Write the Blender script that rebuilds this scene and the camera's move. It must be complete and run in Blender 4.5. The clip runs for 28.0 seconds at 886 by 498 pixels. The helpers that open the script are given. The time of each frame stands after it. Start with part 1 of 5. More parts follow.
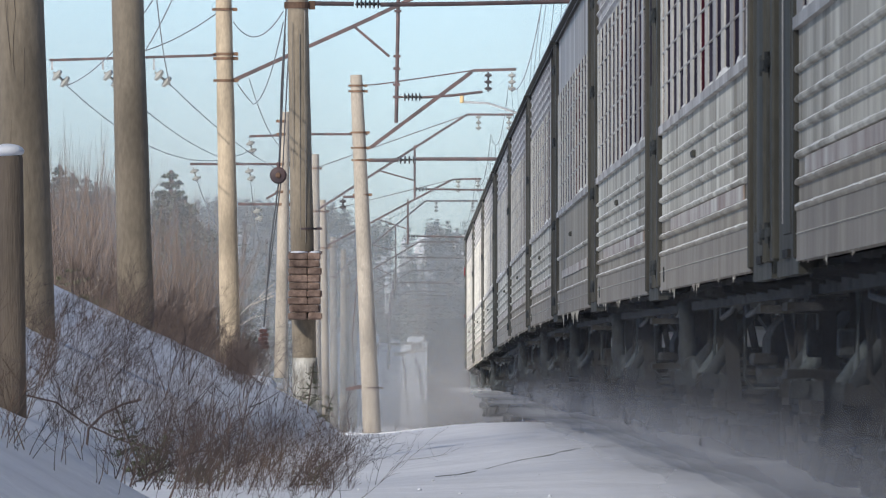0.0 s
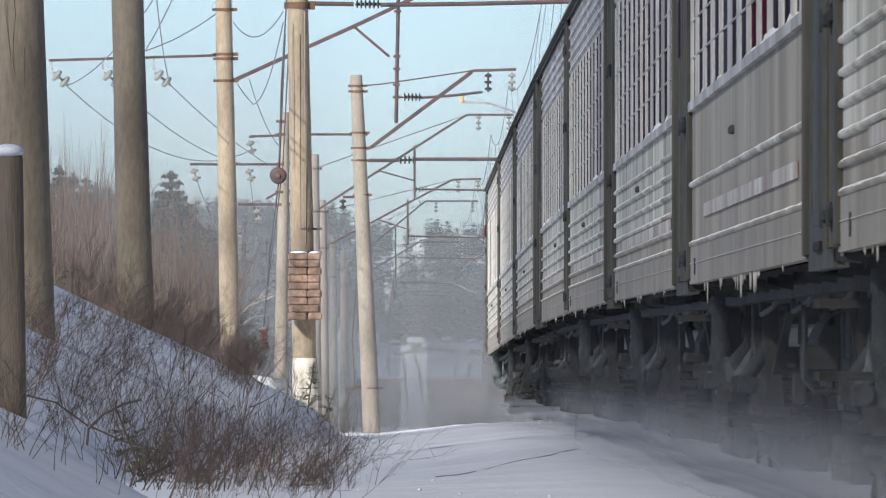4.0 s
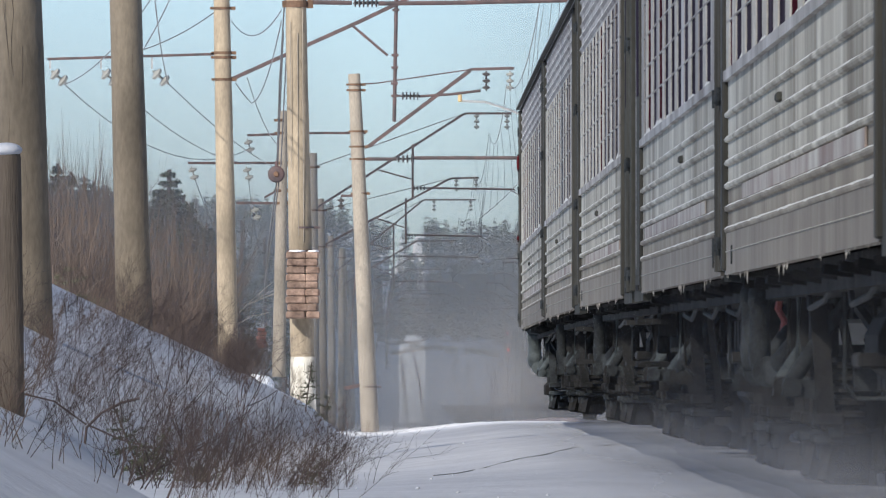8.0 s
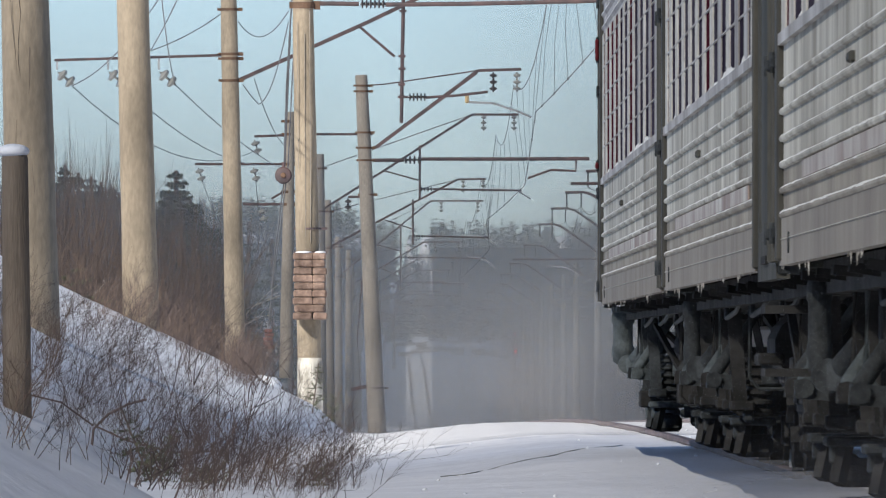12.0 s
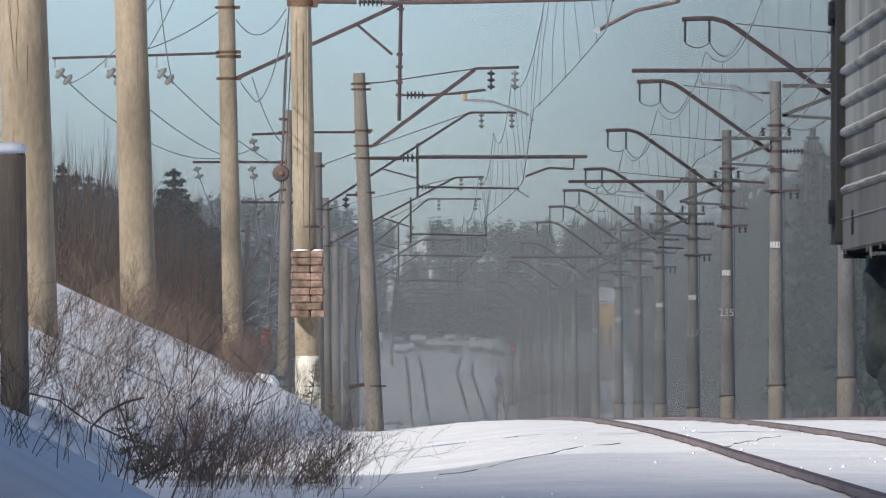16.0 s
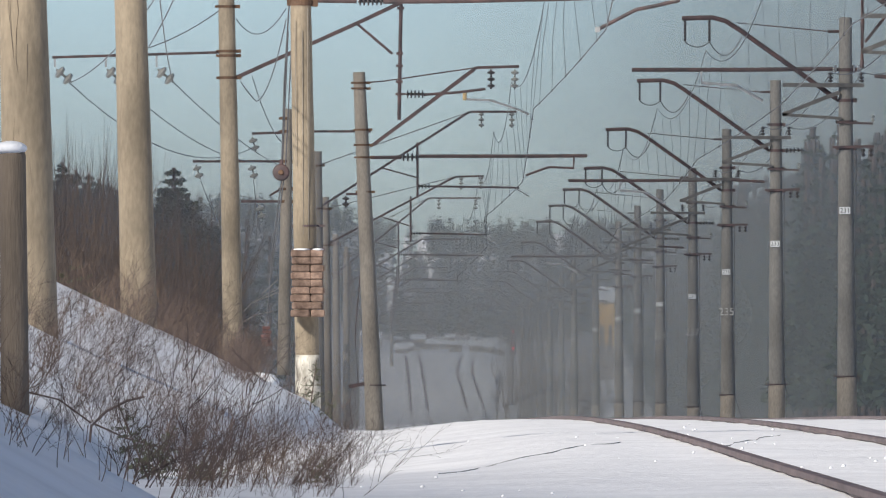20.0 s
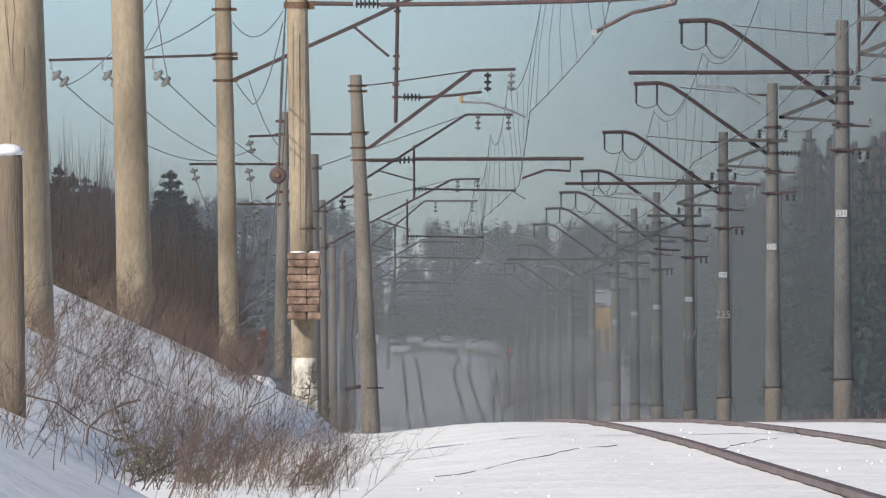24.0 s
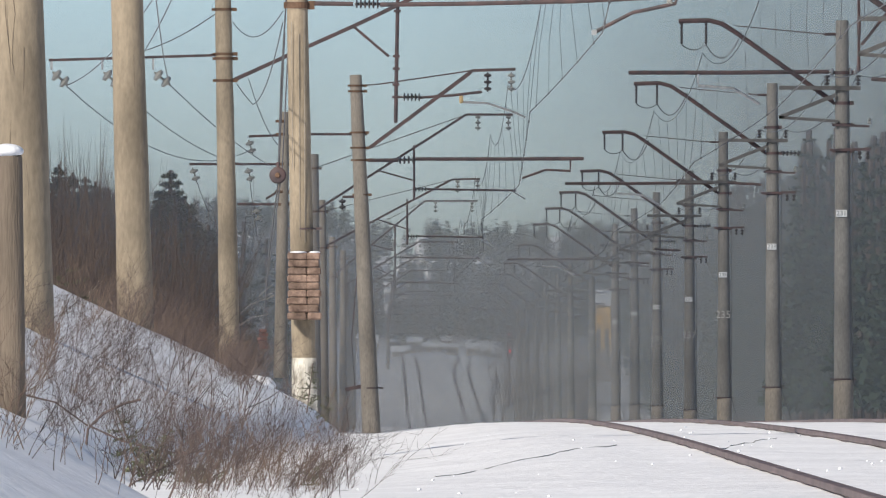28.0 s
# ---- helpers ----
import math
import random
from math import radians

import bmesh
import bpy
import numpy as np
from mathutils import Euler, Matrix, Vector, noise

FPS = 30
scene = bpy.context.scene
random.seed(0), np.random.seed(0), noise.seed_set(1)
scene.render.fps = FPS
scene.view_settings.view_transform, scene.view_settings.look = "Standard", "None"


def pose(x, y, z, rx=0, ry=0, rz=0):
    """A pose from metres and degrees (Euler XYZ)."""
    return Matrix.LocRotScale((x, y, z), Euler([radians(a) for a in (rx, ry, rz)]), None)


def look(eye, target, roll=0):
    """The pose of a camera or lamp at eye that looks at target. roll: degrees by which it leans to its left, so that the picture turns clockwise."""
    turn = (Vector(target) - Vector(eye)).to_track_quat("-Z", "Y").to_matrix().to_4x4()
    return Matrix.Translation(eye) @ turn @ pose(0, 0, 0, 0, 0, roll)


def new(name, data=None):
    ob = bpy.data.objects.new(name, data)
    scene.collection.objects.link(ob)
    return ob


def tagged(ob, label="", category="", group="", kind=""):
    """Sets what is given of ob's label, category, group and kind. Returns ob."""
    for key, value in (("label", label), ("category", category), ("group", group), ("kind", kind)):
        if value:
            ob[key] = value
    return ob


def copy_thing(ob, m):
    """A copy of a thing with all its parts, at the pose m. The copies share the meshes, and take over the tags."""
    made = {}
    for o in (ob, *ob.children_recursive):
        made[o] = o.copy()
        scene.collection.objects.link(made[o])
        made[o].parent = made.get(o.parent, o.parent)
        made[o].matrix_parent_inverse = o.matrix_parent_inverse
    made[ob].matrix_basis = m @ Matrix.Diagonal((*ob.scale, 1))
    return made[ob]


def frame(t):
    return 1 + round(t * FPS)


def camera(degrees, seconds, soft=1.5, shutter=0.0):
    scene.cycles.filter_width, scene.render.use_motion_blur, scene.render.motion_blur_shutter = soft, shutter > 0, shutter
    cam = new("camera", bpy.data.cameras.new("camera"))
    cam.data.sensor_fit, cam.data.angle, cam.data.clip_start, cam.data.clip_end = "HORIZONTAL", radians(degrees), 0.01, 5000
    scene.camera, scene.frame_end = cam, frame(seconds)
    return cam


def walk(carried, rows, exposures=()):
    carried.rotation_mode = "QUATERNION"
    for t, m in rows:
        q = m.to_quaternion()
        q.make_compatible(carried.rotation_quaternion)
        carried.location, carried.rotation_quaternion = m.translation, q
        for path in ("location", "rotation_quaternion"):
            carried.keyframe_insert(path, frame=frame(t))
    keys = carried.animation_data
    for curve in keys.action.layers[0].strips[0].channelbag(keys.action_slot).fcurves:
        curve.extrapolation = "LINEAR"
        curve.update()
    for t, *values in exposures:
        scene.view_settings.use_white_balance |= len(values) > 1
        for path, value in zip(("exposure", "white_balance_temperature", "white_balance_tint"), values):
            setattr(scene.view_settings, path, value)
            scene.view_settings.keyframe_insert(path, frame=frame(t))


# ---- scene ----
cam = camera(3.742, 28.0, soft=1.15, shutter=0.4)

YAW, PITCH, STEP = -0.248, 0.427, 0.002387


def aim(dx, dy):
    """The camera stands still on its tripod; the long lens trembles by a few thousandths of a degree."""
    return pose(0, 0, 0.72, 90 + PITCH + dy * STEP, 0, YAW + dx * STEP)


walk(cam, [(t, aim(dx, dy)) for t, dx, dy in (
    (0.0, 1.0, 0.0), (1.0, 1.0, 0.0), (2.0, 3.0, 1.0), (3.0, 3.0, 0.0), (3.5, 0.5, 0.0), (5.5, 3.0, 2.0), (6.0, 0.5, 0.0),
    (6.5, 2.5, 2.0), (7.0, 2.5, 0.0), (7.5, -0.5, 1.0), (8.0, -2.5, -2.0), (8.5, 3.0, 1.0), (9.0, 3.5, 3.0), (9.5, 3.0, 1.0),
    (10.0, 5.5, 1.0), (10.5, 2.5, 4.0), (11.0, 7.5, 1.0), (11.5, 6.5, 0.0), (12.0, 10.0, 0.0), (12.5, 4.5, 0.0), (14.5, 3.5, -3.5),
    (15.0, 3.5, -5.5), (15.5, 7.5, -8.0), (16.0, 6.0, -3.5), (16.5, 12.5, 0.0), (17.0, 6.5, -2.0), (17.5, 7.5, 3.0), (18.0, 9.5, -2.0),
    (18.5, 9.5, -3.5), (19.0, 6.0, -5.0), (19.5, 7.5, -6.5), (20.0, 6.0, -5.0), (20.5, 7.5, -6.5), (21.0, 7.5, -6.5), (21.5, 3.0, -5.0),
    (23.5, 0.0, 0.0), (28.0, 0.0, 0.0))],
    exposures=((0.0, 0.33, 6220, 10), (3.0, 0.33, 6220, 10), (8.0, 0.33, 6220, 10), (12.0, 0.23, 6250, 10), (15.0, 0.08, 6280, 10), (18.0, 0.0, 6380, 10), (24.0, 0.0, 6500, 10), (28.0, 0.0, 6500, 10)))

# ---- light ----
SUN_EL, SUN_AZ = radians(32), radians(38)  # the sun stands behind the camera's left shoulder
TO_SUN = Vector((-math.sin(SUN_AZ) * math.cos(SUN_EL), -math.cos(SUN_AZ) * math.cos(SUN_EL), math.sin(SUN_EL)))
sun_data = bpy.data.lights.new("sun", "SUN")
sun_data.energy, sun_data.angle, sun_data.color = 4.9, radians(0.6), (1.0, 0.93, 0.83)
sun = new("sun", sun_data)
sun.matrix_world = look(TO_SUN * 100, (0, 0, 0))

world = bpy.data.worlds.new("sky")
scene.world = world
world.use_nodes = True
wt = world.node_tree
sky = wt.nodes.new("ShaderNodeTexSky")
sky.sky_type, sky.sun_disc = "NISHITA", False
sky.sun_elevation, sky.sun_rotation = SUN_EL, math.pi + SUN_AZ
sky.air_density, sky.dust_density, sky.ozone_density, sky.altitude = 0.62, 0.04, 3.1, 250
wt.links.new(sky.outputs[0], wt.nodes["Background"].inputs[0])
wt.nodes["Background"].inputs[1].default_value = 0.100


# ---- materials ----
def material(name, colour, rough=0.7, metal=0.0, spread=0.25, scale=3.0, fine=40.0, bump=0.15, tint=None, spec=0.5, stretch=(1, 1, 1), per_piece=0.0, depth=0.02):
    """A surface with broad stains, fine grain and slight relief, all at real size."""
    m = bpy.data.materials.new(name)
    m.use_nodes = True
    nt = m.node_tree
    b = nt.nodes["Principled BSDF"]
    b.inputs["Roughness"].default_value, b.inputs["Metallic"].default_value = rough, metal
    b.inputs["Specular IOR Level"].default_value = spec
    co = nt.nodes.new("ShaderNodeTexCoord")
    mp = nt.nodes.new("ShaderNodeMapping")
    mp.inputs["Scale"].default_value = stretch
    nt.links.new(co.outputs["Object"], mp.inputs[0])
    big, small = nt.nodes.new("ShaderNodeTexNoise"), nt.nodes.new("ShaderNodeTexNoise")
    big.inputs["Scale"].default_value, small.inputs["Scale"].default_value = scale, fine
    big.inputs["Detail"].default_value, small.inputs["Detail"].default_value = 5, 3
    for n in (big, small):
        nt.links.new(mp.outputs[0], n.inputs["Vector"])
    dark = [c * (1 - spread) for c in colour]
    lite = tint or [min(1, c * (1 + spread)) for c in colour]
    ramp = nt.nodes.new("ShaderNodeValToRGB")
    ramp.color_ramp.elements[0].position, ramp.color_ramp.elements[1].position = 0.32, 0.68
    ramp.color_ramp.elements[0].color, ramp.color_ramp.elements[1].color = (*dark, 1), (*lite, 1)
    nt.links.new(big.outputs[0], ramp.inputs[0])
    mix = nt.nodes.new("ShaderNodeMix")
    mix.data_type, mix.blend_type = "RGBA", "OVERLAY"
    mix.inputs[0].default_value = 0.35
    nt.links.new(ramp.outputs[0], mix.inputs[6])
    nt.links.new(small.outputs[0], mix.inputs[7])
    last = mix.outputs[2]
    if per_piece:
        info, hsv, rng = nt.nodes.new("ShaderNodeObjectInfo"), nt.nodes.new("ShaderNodeHueSaturation"), nt.nodes.new("ShaderNodeMapRange")
        rng.inputs[3].default_value, rng.inputs[4].default_value = 1 - per_piece, 1 + per_piece
        nt.links.new(info.outputs["Random"], rng.inputs[0])
        nt.links.new(rng.outputs[0], hsv.inputs["Value"])
        nt.links.new(last, hsv.inputs["Color"])
        last = hsv.outputs[0]
    nt.links.new(last, b.inputs["Base Color"])
    if bump:
        bp = nt.nodes.new("ShaderNodeBump")
        bp.inputs["Strength"].default_value, bp.inputs["Distance"].default_value = bump, depth
        nt.links.new(small.outputs[0], bp.inputs["Height"])
        nt.links.new(bp.outputs[0], b.inputs["Normal"])
    return m


def veil(name, colour, density, scale, rise, side=0.0, detail=4, sharp=0.5, stretch=(1, 1, 1), ends=None, flat=False, low=0.0, back=0.4):
    """Drifting fine snow, smoke or haze: thin matter, see-through, in uneven wisps that fade towards the rims of the sheet."""
    m = bpy.data.materials.new(name)
    m.use_nodes = True
    nt = m.node_tree
    nt.nodes.remove(nt.nodes["Principled BSDF"])
    out = nt.nodes["Material Output"]
    clear, dust, through_, both, mix = [nt.nodes.new("ShaderNode" + k) for k in ("BsdfTransparent", "BsdfDiffuse", "BsdfTranslucent", "MixShader", "MixShader")]
    dust.inputs[0].default_value = through_.inputs[0].default_value = (*colour, 1)
    both.inputs[0].default_value = back
    nt.links.new(dust.outputs[0], both.inputs[1])
    nt.links.new(through_.outputs[0], both.inputs[2])
    co, sep, nz = nt.nodes.new("ShaderNodeTexCoord"), nt.nodes.new("ShaderNodeSeparateXYZ"), nt.nodes.new("ShaderNodeTexNoise")
    nz.inputs["Scale"].default_value, nz.inputs["Detail"].default_value = scale, detail
    mp = nt.nodes.new("ShaderNodeMapping")
    mp.inputs["Scale"].default_value = stretch
    nt.links.new(co.outputs["Object"], mp.inputs[0])
    nt.links.new(mp.outputs[0], nz.inputs["Vector"])
    nt.links.new(co.outputs["Generated"], sep.inputs[0])

    def calc(op, a, b_):
        n = nt.nodes.new("ShaderNodeMath")
        n.operation, n.use_clamp = op, True
        for i, v in ((0, a), (1, b_)):
            if isinstance(v, (int, float)):
                n.inputs[i].default_value = v
            else:
                nt.links.new(v, n.inputs[i])
        return n.outputs[0]

    def ramp(v, a, b_):
        r = nt.nodes.new("ShaderNodeMapRange")
        r.interpolation_type = "SMOOTHSTEP"
        r.inputs[1].default_value, r.inputs[2].default_value = a, b_
        nt.links.new(v, r.inputs[0])
        return r.outputs[0]

    a = calc("MULTIPLY", ramp(nz.outputs[0], 0.5 - sharp, 0.5 + sharp), density * 2)
    if flat:
        a = calc("MULTIPLY", a, ramp(sep.outputs[1], 0.0, 0.018))
    else:
        a = calc("MULTIPLY", a, ramp(sep.outputs[2], 1.0, rise))
    if low:
        a = calc("MULTIPLY", a, ramp(sep.outputs[2], 0.0, low))
    if ends:
        a = calc("MULTIPLY", a, ramp(sep.outputs[1], *ends))
    if side:
        a = calc("MULTIPLY", a, ramp(sep.outputs[0], 0.0, side))
        a = calc("MULTIPLY", a, ramp(sep.outputs[0], 1.0, 1.0 - min(side, 0.3)))
    nt.links.new(a, mix.inputs[0])
    nt.links.new(clear.outputs[0], mix.inputs[1])
    nt.links.new(both.outputs[0], mix.inputs[2])
    nt.links.new(mix.outputs[0], out.inputs[0])
    return m


snow = material("snow", (0.89, 0.89, 0.90), 0.65, spread=0.07, scale=0.6, fine=7, bump=0.75, spec=0.3, depth=0.035)
snow_lump = material("snow_lump", (0.84, 0.85, 0.87), 0.6, spread=0.05, scale=3, fine=30, bump=0.4, spec=0.3)
concrete = material("concrete", (0.28, 0.227, 0.16), 0.85, spread=0.32, scale=1.6, fine=25, bump=0.3, stretch=(1, 1, 0.35), per_piece=0.08)
concrete_grey = material("concrete_grey", (0.27, 0.235, 0.19), 0.85, spread=0.22, scale=1.6, fine=25, bump=0.3, stretch=(1, 1, 0.35), per_piece=0.08)
whitewash = material("whitewash", (0.40, 0.35, 0.27), 0.9, spread=0.6, scale=7, fine=40, bump=0.4, tint=(0.70, 0.66, 0.57), stretch=(1, 1, 0.4))
steel = material("painted_steel", (0.062, 0.052, 0.056), 0.6, spread=0.3, scale=4, fine=60, bump=0.1, tint=(0.115, 0.07, 0.066))
rust = material("rust_band", (0.13, 0.075, 0.045), 0.8, spread=0.35, scale=6, fine=60)
galvanised = material("galvanised", (0.50, 0.50, 0.49), 0.4, metal=0.7, spread=0.2, scale=8, fine=60, bump=0.05)
brass_tube = material("ochre_fitting", (0.50, 0.36, 0.18), 0.6, spread=0.3, scale=8, fine=60)
wire_mat = material("copper_wire", (0.10, 0.10, 0.105), 0.5, metal=0.5, spread=0.15, scale=4, fine=60, bump=0)
glass_disc = material("insulator_glass", (0.27, 0.27, 0.245), 0.2, spread=0.15, scale=8, fine=60, bump=0)
dark_disc = material("insulator_dark", (0.06, 0.055, 0.055), 0.3, spread=0.2, scale=8, fine=60, bump=0)
weight_mat = material("iron_weight", (0.155, 0.092, 0.066), 0.85, spread=0.5, scale=7, fine=40, bump=0.7, tint=(0.30, 0.205, 0.155), per_piece=0.28)
red_iron = material("red_iron", (0.11, 0.050, 0.044), 0.8, spread=0.35, scale=6, fine=50, per_piece=0.15)
rail_mat = material("rail_steel", (0.17, 0.125, 0.12), 0.55, metal=0.3, spread=0.3, scale=3, fine=40, stretch=(1, 0.3, 1))
post_wood = material("post_wood", (0.185, 0.148, 0.112), 0.9, spread=0.3, scale=2, fine=30, bump=0.5, stretch=(3, 3, 0.3))
plate_white = material("plate_white", (0.80, 0.80, 0.77), 0.6, spread=0.08, scale=8, fine=60, bump=0.05)
faded_paint = material("faded_paint", (0.40, 0.39, 0.36), 0.8, spread=0.3, scale=8, fine=60, bump=0.05)
plate_ink = material("plate_ink", (0.03, 0.03, 0.03), 0.6, spread=0.2, scale=8, fine=60, bump=0)
twig = material("twig_bark", (0.098, 0.073, 0.066), 0.85, spread=0.35, scale=3, fine=40, per_piece=0.35)
twig_pale = material("dry_stem", (0.14, 0.098, 0.072), 0.85, spread=0.3, scale=3, fine=40, per_piece=0.3)
bark = material("bark", (0.12, 0.09, 0.075), 0.9, spread=0.35, scale=1.5, fine=20, bump=0.5)
birch_bark = material("birch_bark", (0.52, 0.45, 0.36), 0.8, spread=0.3, scale=1.5, fine=20, bump=0.3)
needle = material("pine_needles", (0.040, 0.062, 0.036), 0.75, spread=0.35, scale=0.9, fine=12, bump=0.2)
sapling_green = material("sapling_needles", (0.12, 0.13, 0.075), 0.75, spread=0.3, scale=3, fine=30)
bare_wood = material("bare_crowns", (0.16, 0.105, 0.068), 0.9, spread=0.35, scale=0.4, fine=6, bump=0)
glow_red = material("signal_red", (0.5, 0.02, 0.02), 0.4, spread=0.1)
glow_red.node_tree.nodes["Principled BSDF"].inputs["Emission Color"].default_value = (1.0, 0.05, 0.06, 1)
glow_red.node_tree.nodes["Principled BSDF"].inputs["Emission Strength"].default_value = 2.6

coach_grey = material("coach_paint", (0.34, 0.30, 0.265), 0.55, spread=0.30, scale=1.1, fine=9, bump=0.05, tint=(0.60, 0.585, 0.56), stretch=(1, 0.85, 0.10), spec=0.2)
coach_frosted = material("coach_frosted_paint", (0.39, 0.355, 0.285), 0.7, spread=0.36, scale=1.5, fine=6, bump=0.1, tint=(0.70, 0.685, 0.60), stretch=(1, 0.9, 0.22), spec=0.15)
coach_grimy = material("coach_grimy_paint", (0.30, 0.265, 0.21), 0.65, spread=0.22, scale=1.2, fine=8, bump=0.08, tint=(0.42, 0.385, 0.315), stretch=(1, 0.8, 0.15), spec=0.15)
coach_dirty = material("coach_skirt_paint", (0.25, 0.215, 0.165), 0.65, spread=0.2, scale=1.3, fine=18, bump=0.1, tint=(0.33, 0.295, 0.24), stretch=(1, 1.3, 0.35))
coach_red = material("coach_red_paint", (0.34, 0.235, 0.19), 0.6, spread=0.2, scale=1.9, fine=16, bump=0.05, tint=(0.62, 0.60, 0.53), stretch=(1, 0.8, 0.5))
coach_roof = material("coach_roof", (0.30, 0.32, 0.34), 0.6, spread=0.2, scale=1.5, fine=20, tint=(0.55, 0.56, 0.58))
door_dark = material("door_paint", (0.075, 0.075, 0.066), 0.7, spread=0.3, scale=2, fine=30, stretch=(1, 1, 0.4), spec=0.1)
rubber = material("gangway_rubber", (0.035, 0.04, 0.04), 0.8, spread=0.3, scale=3, fine=40, bump=0.3)
under_paint = material("running_gear", (0.025, 0.025, 0.025), 0.8, spread=0.5, scale=3.5, fine=30, bump=0.3, tint=(0.052, 0.051, 0.049), spec=0.12)
under_teal = material("grey_green_gear", (0.075, 0.092, 0.095), 0.7, spread=0.45, scale=6, fine=40, bump=0.4, tint=(0.135, 0.155, 0.158), spec=0.2)
under_blue = material("dull_blue_gear", (0.034, 0.038, 0.040), 0.75, spread=0.5, scale=5, fine=40, bump=0.3, tint=(0.068, 0.075, 0.078), spec=0.12)
window_glass = material("window_glass", (0.036, 0.026, 0.046), 0.5, spread=0.4, scale=1.2, fine=20, bump=0, spec=0.0, tint=(0.075, 0.066, 0.088))
window_red = material("red_curtain_window", (0.075, 0.017, 0.027), 0.5, spread=0.4, scale=2, fine=30, bump=0, spec=0.0)
lamp_red = material("lamp_red", (0.13, 0.016, 0.02), 0.4, spread=0.2, spec=0.2)
cable_red = material("red_hose", (0.28, 0.05, 0.04), 0.5, spread=0.2)
rime = material("rime", (0.82, 0.81, 0.755), 0.8, spread=0.14, scale=5, fine=30, bump=0.5)
coach_post = material("coach_post_paint", (0.040, 0.040, 0.033), 0.7, spread=0.35, scale=3, fine=30, bump=0.1, tint=(0.085, 0.08, 0.065), stretch=(1, 1, 0.3))
frost = material("frost_crust", (0.55, 0.53, 0.47), 0.8, spread=0.22, scale=4, fine=25, bump=0.6)


# ---- building helpers ----
def spot(ob):
    p = Vector((0, 0, 0))
    while ob is not None:
        p += ob.location
        ob = ob.parent
    return p


def root(name, at, label, category, group="", kind=""):
    ob = new(name)
    ob.empty_display_size = 0.3
    ob.location = at
    return tagged(ob, label, category, group, kind)


def part(name, bm, mat, parent=None, label="", smooth=False):
    """Links a bmesh, given in the world's metres, as one mesh under its thing."""
    me = bpy.data.meshes.new(name)
    if parent is not None:
        bmesh.ops.translate(bm, verts=bm.verts, vec=-spot(parent))
    bm.to_mesh(me)
    bm.free()
    me.materials.append(mat)
    if smooth:
        me.shade_smooth()
    ob = new(name, me)
    ob.parent = parent
    return tagged(ob, label)


def box(bm, c, size, turn=0.0, bevel=0.0, tilt=None):
    m = Matrix.Translation(c) @ (tilt or Matrix.Rotation(turn, 4, "Z")) @ Matrix.Diagonal((*size, 1))
    made = bmesh.ops.create_cube(bm, size=1, matrix=m)["verts"]
    if bevel:
        edges = {e for v in made for e in v.link_edges}
        bmesh.ops.bevel(bm, geom=list(edges), offset=bevel, segments=1, affect="EDGES")
    return bm


def bar(bm, a, b, r0, r1=None, seg=8, caps=True):
    """A round bar from a to b, which may taper."""
    a, b = Vector(a), Vector(b)
    r1 = r0 if r1 is None else r1
    way = b - a
    turn = way.to_track_quat("Z", "Y").to_matrix().to_4x4()
    m = Matrix.Translation((a + b) / 2) @ turn
    bmesh.ops.create_cone(bm, cap_ends=caps, cap_tris=False, segments=seg, radius1=r0, radius2=r1, depth=way.length, matrix=m)
    return bm


def beam(bm, a, b, w, h):
    """A square bar from a to b."""
    a, b = Vector(a), Vector(b)
    way = b - a
    box(bm, (a + b) / 2, (w, h, way.length), tilt=way.to_track_quat("Z", "Y").to_matrix().to_4x4())
    return bm


def pipe(bm, pts, r, seg=8):
    """A round tube through points, with mitred bends."""
    pts = [Vector(p) for p in pts]
    rings = []
    for i, p in enumerate(pts):
        way = (pts[min(i + 1, len(pts) - 1)] - pts[max(i - 1, 0)]).normalized()
        q = way.to_track_quat("Z", "Y")
        rings.append([bm.verts.new(p + q @ Vector((r * math.cos(k * math.tau / seg), r * math.sin(k * math.tau / seg), 0))) for k in range(seg)])
    for u, v in zip(rings, rings[1:]):
        for k in range(seg):
            bm.faces.new((u[k], u[(k + 1) % seg], v[(k + 1) % seg], v[k]))
    bm.faces.new(rings[0][::-1])
    bm.faces.new(rings[-1])
    return bm


def B():
    return bmesh.new()


def turned(bm, axis_a, axis_b, profile, seg=12):
    """A turned shape along a line; profile: pairs of share of the length and radius."""
    a, b = Vector(axis_a), Vector(axis_b)
    q = (b - a).to_track_quat("Z", "Y")
    rings = []
    for s, r in profile:
        p = a.lerp(b, s)
        rings.append([bm.verts.new(p + q @ Vector((r * math.cos(k * math.tau / seg), r * math.sin(k * math.tau / seg), 0))) for k in range(seg)])
    for u, v in zip(rings, rings[1:]):
        for k in range(seg):
            bm.faces.new((u[k], u[(k + 1) % seg], v[(k + 1) % seg], v[k]))
    bm.faces.new(rings[0][::-1])
    bm.faces.new(rings[-1])
    return bm


def discs(bm, a, b, n, r=0.085):
    """A string of insulator sheds."""
    prof = [(0, 0.02)]
    for i in range(n):
        s = (i + 0.5) / n
        w = 0.30 / n
        prof += [(s - w, 0.025), (s - w * 0.4, r), (s + w * 0.5, r * 0.9), (s + w, 0.025)]
    return turned(bm, a, b, prof + [(1, 0.02)], 10)


def mesh_from(name, verts, faces, mat, parent=None, label="", smooth=False):
    me = bpy.data.meshes.new(name)
    me.from_pydata(verts, [], faces)
    me.materials.append(mat)
    if smooth:
        me.shade_smooth()
    ob = new(name, me)
    ob.parent = parent
    return tagged(ob, label)


